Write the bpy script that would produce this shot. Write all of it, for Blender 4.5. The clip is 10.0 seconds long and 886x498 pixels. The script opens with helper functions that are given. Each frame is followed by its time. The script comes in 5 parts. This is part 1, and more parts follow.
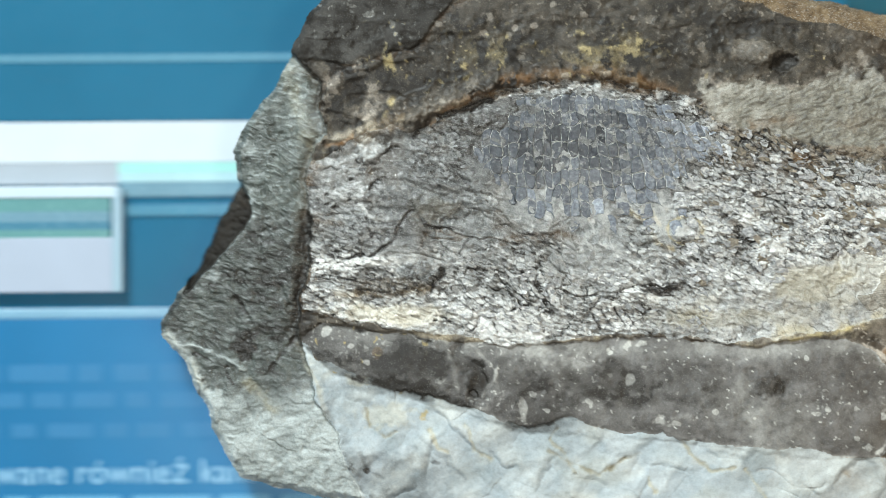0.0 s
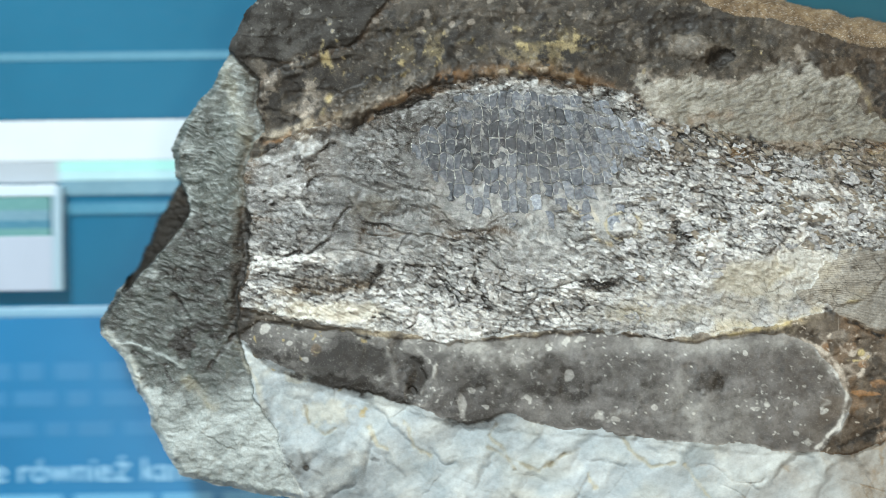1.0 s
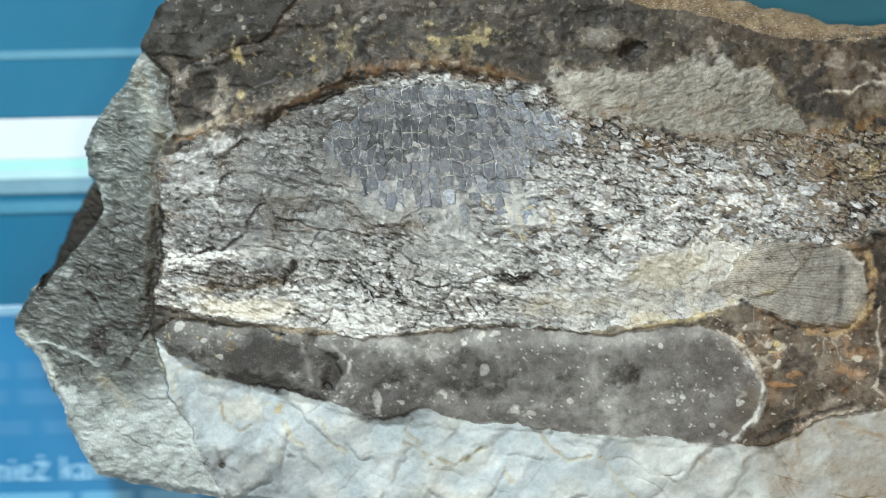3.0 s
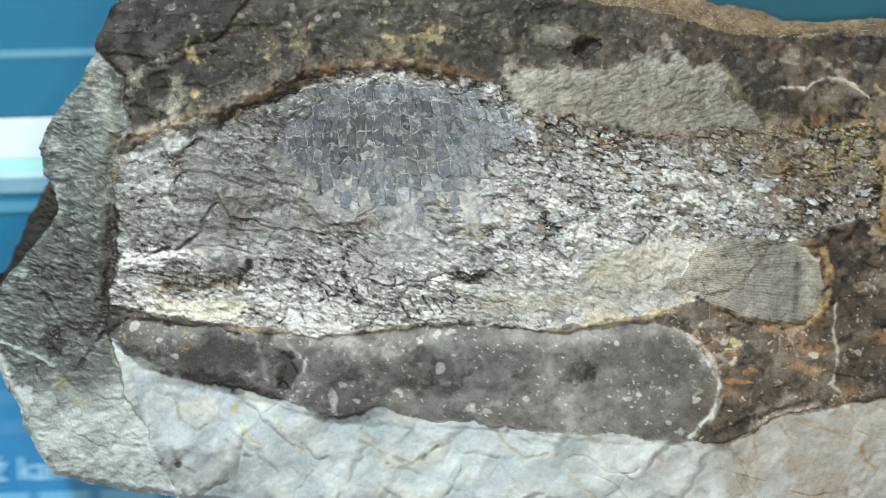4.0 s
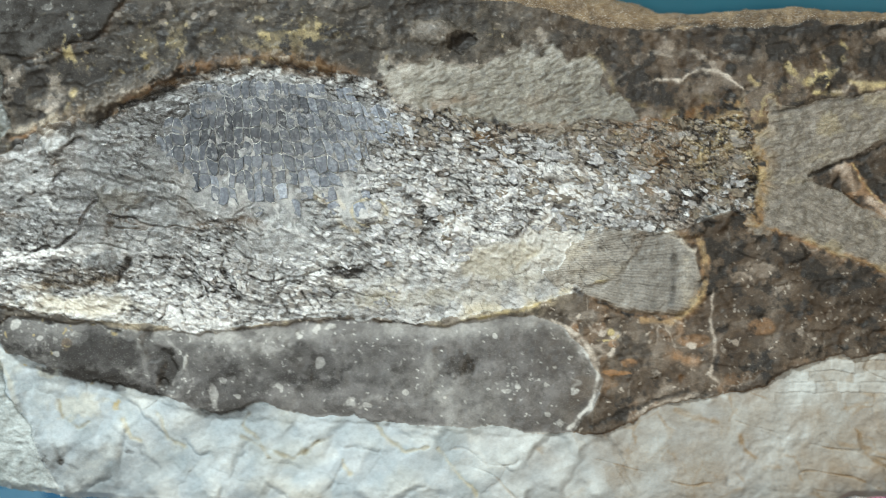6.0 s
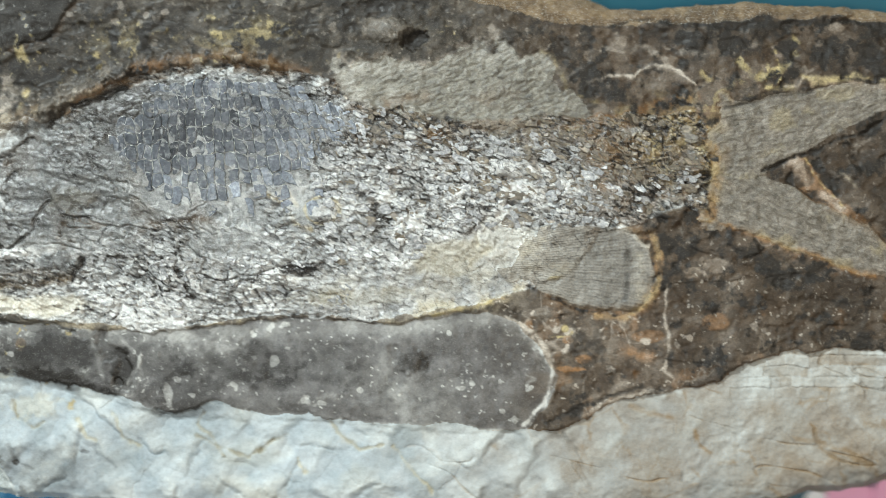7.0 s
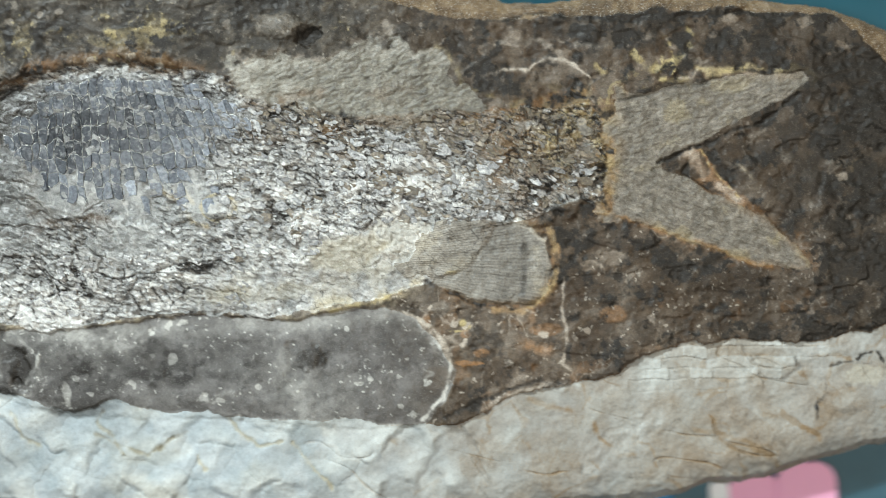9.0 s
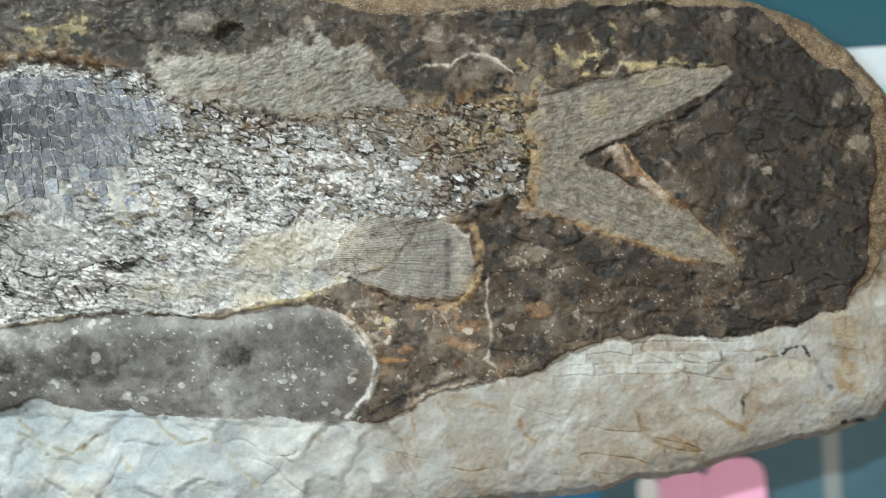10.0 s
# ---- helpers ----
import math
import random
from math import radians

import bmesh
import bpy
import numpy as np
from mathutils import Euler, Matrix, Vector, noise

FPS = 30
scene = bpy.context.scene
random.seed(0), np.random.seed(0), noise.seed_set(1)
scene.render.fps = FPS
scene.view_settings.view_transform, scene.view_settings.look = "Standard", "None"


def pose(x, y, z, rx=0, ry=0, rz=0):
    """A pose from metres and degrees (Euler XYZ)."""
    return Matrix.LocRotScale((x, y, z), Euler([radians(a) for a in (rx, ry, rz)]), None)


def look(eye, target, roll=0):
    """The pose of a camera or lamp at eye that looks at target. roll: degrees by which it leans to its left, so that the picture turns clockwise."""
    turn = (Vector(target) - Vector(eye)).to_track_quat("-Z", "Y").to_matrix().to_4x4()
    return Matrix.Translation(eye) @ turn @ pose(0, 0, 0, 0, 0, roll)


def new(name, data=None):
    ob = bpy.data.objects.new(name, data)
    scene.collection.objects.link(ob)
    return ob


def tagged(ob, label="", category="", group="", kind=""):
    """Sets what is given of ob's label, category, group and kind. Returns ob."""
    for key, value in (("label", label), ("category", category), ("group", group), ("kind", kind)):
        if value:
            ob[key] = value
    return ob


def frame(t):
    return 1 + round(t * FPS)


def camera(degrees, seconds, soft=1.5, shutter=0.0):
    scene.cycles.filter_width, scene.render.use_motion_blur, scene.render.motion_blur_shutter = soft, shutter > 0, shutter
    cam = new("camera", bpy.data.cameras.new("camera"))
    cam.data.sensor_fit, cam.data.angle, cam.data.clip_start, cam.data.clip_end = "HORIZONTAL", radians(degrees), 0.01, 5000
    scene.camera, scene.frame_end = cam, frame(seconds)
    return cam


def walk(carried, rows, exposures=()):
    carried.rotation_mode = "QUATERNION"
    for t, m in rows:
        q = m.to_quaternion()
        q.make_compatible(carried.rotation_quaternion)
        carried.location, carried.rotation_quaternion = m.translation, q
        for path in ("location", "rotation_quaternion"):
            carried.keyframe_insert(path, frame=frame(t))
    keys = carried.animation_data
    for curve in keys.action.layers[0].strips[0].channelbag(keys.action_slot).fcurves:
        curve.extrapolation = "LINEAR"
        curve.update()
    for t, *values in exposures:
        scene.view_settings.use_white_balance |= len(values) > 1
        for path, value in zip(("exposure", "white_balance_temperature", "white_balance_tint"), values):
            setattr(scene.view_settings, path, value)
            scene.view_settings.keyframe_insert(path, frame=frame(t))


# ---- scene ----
# A fossil fish in a stone slab that lies on a printed blue display board, passed slowly from head to tail.
# UNIT: one step of the slab's own drawing grid in metres; u runs along the fish, v across it.
UNIT = 0.00018774
FACE = 0.020            # height of the slab's face over the board

cam = camera(36.0, 10.0, soft=0.85)
cam.data.dof.use_dof = True
cam.data.dof.focus_distance = 0.4530
cam.data.dof.aperture_fstop = 1.1
cam.data.dof.aperture_ratio = 0.5
ROWS = [
    (0.0, 0.00000, 0.00000, 0.4730, 0.000),
    (0.5, 0.01119, -0.00066, 0.4729, -0.136),
    (1.0, 0.02055, -0.00116, 0.4730, -0.292),
    (1.5, 0.02799, -0.00162, 0.4726, -0.408),
    (2.0, 0.03455, -0.00201, 0.4727, -0.568),
    (2.5, 0.04200, -0.00258, 0.4726, -0.729),
    (4.0, 0.06402, -0.00393, 0.4717, -1.144),
    (4.5, 0.07307, -0.00442, 0.4721, -1.285),
    (5.0, 0.08340, -0.00522, 0.4731, -1.541),
    (5.5, 0.09470, -0.00601, 0.4740, -1.652),
    (7.0, 0.12002, -0.00823, 0.4743, -2.202),
    (7.5, 0.12698, -0.00881, 0.4744, -2.330),
    (8.0, 0.13495, -0.00951, 0.4741, -2.477),
    (8.5, 0.14463, -0.01033, 0.4743, -2.650),
    (9.0, 0.15441, -0.01137, 0.4745, -2.918),
    (9.5, 0.16800, -0.01265, 0.4730, -3.117),
    (10.0, 0.17982, -0.01390, 0.4728, -3.256),
]
walk(cam, [(t, pose(x, y, z, 0, 0, turn)) for t, x, y, z, turn in ROWS])

# ---- light: a cool strip lamp of the showcase, and two added fills ----
world = bpy.data.worlds.new("room_air")
scene.world = world
world.use_nodes = True
world.node_tree.nodes["Background"].inputs[0].default_value = (0.75, 0.87, 1.0, 1)
world.node_tree.nodes["Background"].inputs[1].default_value = 0.06


def area_lamp(name, eye, target, size, size_y, power, colour):
    data = bpy.data.lights.new(name, "AREA")
    data.shape, data.size, data.size_y, data.energy, data.color = "RECTANGLE", size, size_y, power, colour
    ob = new(name, data)
    ob.matrix_world = look(eye, target)
    return ob


area_lamp("showcase_lamp", (-0.48, 0.92, 0.86), (0.10, -0.03, 0.0), 0.26, 0.05, 24.0, (0.90, 1.0, 1.01))
# added unseen fills: overhead for sheen, warm from the right
area_lamp("sheen_fill", (-0.14, -0.16, 1.05), (0.05, -0.02, 0.0), 0.22, 0.10, 4.0, (0.90, 0.98, 1.0))
area_lamp("warm_fill", (0.75, -0.25, 1.3), (0.25, -0.05, 0.0), 0.35, 0.35, 6.0, (1.0, 0.84, 0.62))
scene.view_settings.exposure = 0.0


# ---- numeric helpers: smooth noise, cells, distances ----
def ss(a, b, x):
    t = np.clip((x - a) / (b - a), 0, 1)
    return t * t * (3 - 2 * t)


TABLE = np.random.RandomState(7).rand(8, 256, 256).astype(np.float32)


def vnoise(u, v, size, seed=0):
    x, y = u / size + 31.7 * seed, v / size + 17.3 * seed
    i, j = np.floor(x).astype(np.int32), np.floor(y).astype(np.int32)
    fx, fy = x - i, y - j
    fx, fy = fx * fx * (3 - 2 * fx), fy * fy * (3 - 2 * fy)
    tb = TABLE[seed % 8]
    a, b = tb[i & 255, j & 255], tb[(i + 1) & 255, j & 255]
    c, d = tb[i & 255, (j + 1) & 255], tb[(i + 1) & 255, (j + 1) & 255]
    return ((a * (1 - fx) + b * fx) * (1 - fy) + (c * (1 - fx) + d * fx) * fy) * 2 - 1


def fbm(u, v, size, octaves=4, seed=0, gain=0.5):
    total, amp = 0, 1.0
    for k in range(octaves):
        total = total + amp * vnoise(u, v, size / 2 ** k, seed + k)
        amp *= gain
    return total


def cells(u, v, size, seed=0):
    """Distance to the nearest and second cell centre, the offset from the centre, and three random numbers of the cell."""
    x, y = u / size, v / size
    i, j = np.floor(x).astype(np.int32), np.floor(y).astype(np.int32)
    d1 = np.full(x.shape, 9.0, np.float32)
    d2 = d1.copy()
    ox, oy = np.zeros_like(d1), np.zeros_like(d1)
    r = [np.zeros_like(d1) for _ in range(3)]
    s = seed % 3
    for di in (-1, 0, 1):
        for dj in (-1, 0, 1):
            ci, cj = (i + di) & 255, (j + dj) & 255
            px, py = x - (i + di + TABLE[s][ci, cj]), y - (j + dj + TABLE[s + 1][ci, cj])
            d = np.sqrt(px * px + py * py)
            near = d < d1
            d2 = np.where(near, d1, np.minimum(d2, d))
            d1 = np.where(near, d, d1)
            ox, oy = np.where(near, px, ox), np.where(near, py, oy)
            for k in range(3):
                r[k] = np.where(near, TABLE[(s + 2 + k) % 8][ci, cj], r[k])
    return d1, d2, ox, oy, r


def turned(u, v, degrees, sx=1.0, sy=1.0):
    c, s = math.cos(radians(degrees)), math.sin(radians(degrees))
    return (u * c + v * s) / sx, (v * c - u * s) / sy


def signed(poly, u, v):
    """Distance to a closed outline, positive inside."""
    best = np.full(u.shape, 1e9)
    inside = np.zeros(u.shape, bool)
    for (ax, ay), (bx, by) in zip(poly, poly[1:] + poly[:1]):
        ex, ey = bx - ax, by - ay
        t = np.clip(((u - ax) * ex + (v - ay) * ey) / (ex * ex + ey * ey + 1e-9), 0, 1)
        best = np.minimum(best, (u - ax - t * ex) ** 2 + (v - ay - t * ey) ** 2)
        if ay != by:
            inside ^= ((ay > v) != (by > v)) & (u < (v - ay) * ex / (by - ay) + ax)
    return np.where(inside, 1, -1) * np.sqrt(best)


def along(line, u, v):
    """Distance to an open line."""
    best = np.full(u.shape, 1e9)
    for (ax, ay), (bx, by) in zip(line, line[1:]):
        ex, ey = bx - ax, by - ay
        t = np.clip(((u - ax) * ex + (v - ay) * ey) / (ex * ex + ey * ey + 1e-9), 0, 1)
        best = np.minimum(best, (u - ax - t * ex) ** 2 + (v - ay - t * ey) ** 2)
    return np.sqrt(best)


# ---- the slab's plan ----
SLAB = [(568, 0), (548, 25), (515, 95), (488, 150), (440, 215), (412, 262), (424, 325), (385, 390), (352, 465),
        (310, 525), (283, 570), (285, 595), (325, 640), (350, 700), (368, 730), (380, 775), (402, 815), (425, 852),
        (470, 862), (560, 880), (760, 918), (1000, 945), (1300, 962), (1700, 975), (1992, 968), (2063, 950),
        (2123, 952), (2194, 932), (2265, 916), (2336, 898), (2437, 882), (2506, 862), (2560, 800), (2578, 600),
        (2578, 400), (2562, 310), (2540, 269), (2505, 227), (2472, 190), (2429, 154), (2380, 131), (2311, 105),
        (2150, 80), (1964, 64), (1836, 67), (1742, 67), (1697, 44), (1628, 32)]
SLAB = [(u - 5 if u < 600 else u, v) for u, v in SLAB]
SLAB += [(1500, 3), (1350, -22), (1100, -42), (850, -46), (650, -42), (590, -20)]
RIM = [(1230, -20), (1300, 0), (1369, 18), (1478, 42), (1560, 68), (1660, 91), (1750, 97), (1990, 97), (2181, 107),
       (2311, 115), (2364, 153), (2396, 200), (2473, 255), (2514, 317), (2522, 408), (2499, 497), (2489, 586),
       (2450, 659), (2700, 640), (2700, -120), (1230, -120)]
PALE = [(525, 598), (565, 640), (620, 662), (700, 690), (800, 715), (880, 738), (930, 752), (1010, 745), (1100, 765),
        (1250, 780), (1340, 790), (1440, 802), (1530, 810), (1630, 808), (1680, 789), (1720, 770), (1777, 752),
        (1867, 753), (1939, 717), (2010, 687), (2121, 686), (2247, 697), (2348, 688), (2450, 659), (2492, 616),
        (2530, 560), (2700, 540), (2700, 1100), (650, 1100), (640, 882), (600, 790), (560, 720), (550, 660)]
FACET = [(515, 95), (545, 120), (565, 150), (560, 190), (572, 230), (548, 270), (542, 330), (545, 400), (548, 470),
         (535, 520), (528, 570), (528, 610), (552, 660), (560, 720), (600, 790), (650, 885), (600, 1000), (200, 1000),
         (200, 80)]
BODY = [(575, 265), (545, 290), (542, 350), (540, 410), (552, 470), (540, 520), (535, 550), (600, 572), (680, 575),
        (760, 590), (840, 600), (900, 612), (960, 602), (1050, 598), (1130, 588), (1200, 595), (1285, 612), (1365, 602),
        (1435, 589), (1506, 574), (1576, 562), (1650, 540), (1700, 470), (1759, 450), (1820, 433), (1895, 436),
        (1908, 364), (1901, 293), (1877, 254), (1747, 252), (1686, 255), (1606, 246)]
BODY += [(1573, 247), (1473, 265), (1384, 233), (1324, 232), (1274, 215), (1245, 180), (1186, 156), (1130, 148),
         (1060, 138), (980, 136), (900, 152), (850, 172), (790, 200), (740, 232), (690, 222), (640, 232)]
DORSAL = [(1229, 148), (1290, 140), (1370, 142), (1409, 157), (1440, 144), (1471, 132), (1532, 120), (1571, 138),
          (1611, 149), (1626, 182), (1639, 205), (1687, 246), (1587, 264), (1536, 274), (1473, 280), (1437, 266), (1367, 248), (1300, 238), (1247, 205)]
ANAL = [(1525, 528), (1557, 491), (1598, 460), (1659, 452), (1729, 458), (1763, 474), (1790, 500), (1796, 541),
        (1787, 581), (1758, 605), (1713, 607), (1663, 599), (1614, 576), (1574, 555), (1544, 549)]
TAIL = [(1876, 271), (1933, 249), (2054, 228), (2175, 218), (2260, 219), (2276, 232), (2232, 261), (2171, 288),
        (2109, 316), (2062, 342), (2011, 361), (1995, 376), (2054, 399), (2112, 440), (2180, 473), (2232, 521),
        (2263, 563), (2245, 570), (2155, 557), (2058, 517), (1960, 476), (1906, 451), (1898, 383), (1898, 333)]
LOBE = [(567, 570), (686, 590), (806, 604), (886, 610), (1025, 606), (1146, 594), (1215, 602), (1345, 614), (1425, 600),
        (1495, 600), (1549, 623), (1593, 672), (1619, 723), (1596, 772), (1560, 812), (1431, 812), (1282, 790),
        (1082, 775), (923, 768), (854, 740), (784, 722), (675, 690), (586, 660), (532, 604)]
SMOOTH = [(520, 100), (600, 115), (690, 95), (740, 85), (770, 40), (835, -60), (540, -70), (480, 60)]
SCALED = [(830, 280), (870, 215), (930, 185), (1000, 165), (1100, 170), (1200, 195), (1260, 235), (1270, 275),
          (1215, 300), (1195, 350), (1235, 425), (1180, 425), (1120, 365), (1085, 420), (960, 400), (900, 350)]
BROWN = [(418, 318), (440, 350), (444, 372), (428, 405), (398, 440), (364, 474), (322, 518), (340, 455), (375, 385)]
RIDGE = [(588, 257), (640, 239), (692, 223), (745, 206), (800, 185), (880, 150), (960, 130), (1060, 122), (1150, 140)]
WEDGE = [(2062, 345), (2085, 350), (2150, 435), (2185, 470), (2112, 440), (2040, 390)]

STEP = 1.5
uu, vv = np.arange(262, 2600, STEP), np.arange(-66, 992, STEP)
U, V = np.meshgrid(uu, vv, indexing="ij")
cu, cv = np.arange(250, 2620, 6.0), np.arange(-90, 1010, 6.0)
CU, CV = np.meshgrid(cu, cv, indexing="ij")


def spread(coarse, u, v):
    x, y = np.clip((u - cu[0]) / 6.0, 0, len(cu) - 1.001), np.clip((v - cv[0]) / 6.0, 0, len(cv) - 1.001)
    i, j = x.astype(np.int32), y.astype(np.int32)
    fx, fy = x - i, y - j
    return (coarse[i, j] * (1 - fx) + coarse[i + 1, j] * fx) * (1 - fy) + (coarse[i, j + 1] * (1 - fx) + coarse[i + 1, j + 1] * fx) * fy


WU = U + 7 * fbm(U, V, 60, 5, 1, 0.6)
WV = V + 7 * fbm(U, V, 60, 5, 2, 0.6)
EU = U + 3 * fbm(U, V, 30, 4, 3, 0.6)
EV = V + 3 * fbm(U, V, 30, 4, 4, 0.6)
D = {}
for key, outline in (("slab", SLAB), ("rim", RIM), ("pale", PALE), ("facet", FACET), ("body", BODY), ("dorsal", DORSAL),
                     ("anal", ANAL), ("tail", TAIL), ("lobe", LOBE), ("smooth", SMOOTH), ("scaled", SCALED),
                     ("brown", BROWN), ("wedge", WEDGE)):
    sharp = key in ("slab", "tail", "anal", "lobe", "wedge", "brown")
    D[key] = spread(signed(outline, CU, CV), EU if sharp else WU, EV if sharp else WV)
D["dorsal"] = D["dorsal"] + 12 * fbm(U, V, 30, 4, 5)
D["anal"] = D["anal"] + 14 * fbm(U, V, 30, 4, 1) * ss(1680, 1600, U) * (V < 560)
D["tail"] = D["tail"] + 30 * fbm(U, V, 30, 4, 2) * ss(1970, 1920, U)
D["ridge"] = spread(along(RIDGE, CU, CV), WU, WV)
M = {key: ss(-4, 4, d) for key, d in D.items()}
M["scaled"] = ss(-34, 26, D["scaled"] + 12 * fbm(U, V, 26, 3, 1))
M["dorsal"] = ss(-10, 12, D["dorsal"] + 6 * fbm(U, V, 16, 3, 5))
M["pale"] = np.where(U < 700, ss(-14, 30, D["pale"] + 10 * fbm(U, V, 30, 3, 2)), M["pale"])

# ---- relief in millimetres ----
big, mid, fine = fbm(U, V, 170, 3, 5), fbm(U, V, 34, 4, 6), fbm(U, V, 9, 3, 7)
H = 18.6 + 0.5 * big + 0.12 * mid + 0.10 * fine + 0.22 * fbm(U, V, 60, 4, 0) * (1 - M["pale"])
c1, c2, ox, oy, cr = cells(U, V, 22, 0)
H -= 0.35 * ss(0.45, 0.1, c1) * (cr[0] > 0.6) * (1 - M["pale"]) * (1 - 0.6 * M["lobe"]) * (1 - M["tail"]) * (1 - M["dorsal"])
# grey lobe with its stepped edge
H += M["lobe"] * (0.7 * ss(0, 40, D["lobe"]) + 0.35 - 0.06 * fine - 0.25 * mid * 0.4)
# chiselled pale margin, cut in slanting facets
pu, pv = turned(U, V, -30, 1.1, 0.9)
k1, k2, kx, ky, kr = cells(pu + 9 * mid, pv + 9 * fbm(U, V, 50, 2, 2), 66, 1)
chisel = 0.75 * np.minimum(k1, 0.62) ** 1.5 + 0.5 * fbm(pu * 0.5, pv, 60, 3, 3) + 0.12 * (kr[0] - 0.5) * kx + 0.15 * (kr[1] - 0.4) * ky
n1, n2, nx, ny, nr = cells(*turned(U + 6 * mid, V + 6 * fine, 72, 1.7, 0.7), 34, 2)
tool = ss(-0.1, 0.4, fbm(U, V, 140, 3, 6))


def steps(degrees, size, seed):
    """Slanting chisel strokes: a gentle rise, then a short drop, of uneven length."""
    a, b = turned(U + 10 * mid + 22 * fbm(U, V, 120, 2, seed), V + 10 * fbm(U, V, 40, 3, seed + 1) + 22 * fbm(U, V, 130, 2, seed + 2), degrees)
    lane = np.floor(b / (size * 1.3))
    x = a / size + 0.37 * lane + 0.5 * vnoise(a * 0, lane * 7.0, 5.0, seed)
    f = x - np.floor(x)
    g = b / (size * 1.3) - lane
    return (f * ss(1.0, 0.76, f) - 0.3) * ss(0.0, 0.3, g) * ss(1.0, 0.7, g), TABLE[seed % 8][np.floor(x).astype(np.int32) & 255, lane.astype(np.int32) & 255], f


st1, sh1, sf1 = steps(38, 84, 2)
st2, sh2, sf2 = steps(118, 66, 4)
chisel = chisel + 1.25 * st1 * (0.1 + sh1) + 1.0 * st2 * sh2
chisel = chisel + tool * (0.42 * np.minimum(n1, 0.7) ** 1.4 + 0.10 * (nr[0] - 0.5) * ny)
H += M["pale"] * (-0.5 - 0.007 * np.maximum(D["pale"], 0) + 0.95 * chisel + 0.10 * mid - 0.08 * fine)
blob0 = fbm(U, V, 90, 3, 7)
ripple = np.sin((turned(U, V, -14)[1] + 14 * mid + 16 * fbm(U, V, 80, 3, 4)) / 5.5) * ss(0.0, 0.5, fbm(U, V, 120, 3, 3))
H += M["pale"] * ss(1550, 1750, U) * (0.16 * ripple + 0.10 * fine - 0.85 * chisel)
vein = ss(0.90, 1.0, 1 - np.abs(fbm(*turned(U, V, 16, 4.0, 1.0), 62, 3, 1)) * 1.6) * ss(1000, 1500, U) * ss(0.0, 0.5, blob0)
H -= 0.4 * vein * M["pale"]
# broken head end
fu, fv = turned(U + 16 * mid, V + 16 * fbm(U, V, 40, 3, 1), 12, 1.8, 0.8)
streak = fbm(fu, fv, 15, 4, 3)
f1, f2, fx_, fy_, fr = cells(U + 16 * mid, V + 16 * fbm(U, V, 45, 3, 2), 66, 0)
scratch = fbm(*turned(U + 5 * mid, V + 9 * fbm(U, V, 60, 2, 3), 24, 2.6, 0.8), 6, 3, 6, 0.6)
scratch = scratch * (0.3 + 0.7 * ss(700, 560, V))
df = np.maximum(D["facet"], 0)
low_end = ss(640, 760, V)
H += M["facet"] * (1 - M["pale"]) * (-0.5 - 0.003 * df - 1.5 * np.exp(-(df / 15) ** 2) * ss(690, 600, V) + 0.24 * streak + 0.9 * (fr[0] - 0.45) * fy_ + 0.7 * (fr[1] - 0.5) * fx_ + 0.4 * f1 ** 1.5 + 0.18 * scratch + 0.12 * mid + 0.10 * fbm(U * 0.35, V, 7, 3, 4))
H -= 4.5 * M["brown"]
H += M["smooth"] * (0.75 - 0.004 * np.maximum(D["smooth"], 0)) - 0.08 * fine * M["smooth"]
# tan outer rim falls away
H -= M["rim"] * (0.5 + 0.05 * np.clip(D["rim"], 0, 90) - 0.35 * mid)
# the fish
db = np.maximum(D["body"], 0)
patch = fbm(U, V, 130, 4, 3)
rear, belly = ss(1180, 1330, U), ss(455, 530, V)
nape = ss(190, 60, np.hypot((U - 800) * 0.8, (V - 275) * 1.2) + 25 * patch)
strip_ = ss(1110, 1190, U + 20 * patch) * ss(505, 535, V)
cream = ss(1.25, 0.6, np.hypot((U - 1515) / 150, (V - 505) / 58) + 0.2 * mid + 0.2 * patch)
front = ss(930, 800, U + 40 * patch) * ss(480, 410, V)
rough = np.clip(0.60 + 0.8 * patch + 0.45 * rear + 0.45 * belly + 0.25 * ss(720, 600, U), 0.34, 1.2) * (1 - 0.8 * M["scaled"]) * (1 - 0.65 * strip_) * (1 - 0.5 * front) * (1 - 0.2 * rear) * (1 - 0.6 * cream) * (1 - 0.9 * M["anal"]) * (1 - 0.6 * M["dorsal"])
swirl_u, swirl_v = U + 22 * fbm(U, V, 150, 2, 4) + 3 * mid, V + 22 * fbm(U, V, 150, 2, 5) + 3 * fbm(U, V, 30, 3, 2)
bu, bv = turned(swirl_u, swirl_v, 14, 2.6, 0.85)
fib = fbm(bu, bv, 20, 5, 1, 0.62)
fold = fbm(bu, bv, 52, 4, 6, 0.55)
ru, rv = turned(swirl_u, swirl_v, 27, 1.5, 0.75)
g1, g2, gx, gy, gr = cells(ru + 3 * fine, rv + 3 * fine, 19, 0)
flake = 0.7 * (gr[0] - 0.35) * gx + 1.0 * (gr[1] - 0.35) * gy + 0.5 * (gr[2] - 0.5)
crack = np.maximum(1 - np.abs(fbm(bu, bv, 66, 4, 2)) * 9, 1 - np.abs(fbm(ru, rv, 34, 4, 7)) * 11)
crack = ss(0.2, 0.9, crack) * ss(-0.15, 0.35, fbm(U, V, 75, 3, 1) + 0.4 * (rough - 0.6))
s1, s2, sx_, sy_, sr = cells(*turned(U + 2 * fine + 3 * mid, V + 2 * fine, 18, 1.7, 0.8), 9, 1)
q1, q2, qx_, qy_, qr = cells(*turned(U + 1.5 * fine, V + 1.5 * fine, 26, 1.5, 0.8), 5.5, 2)
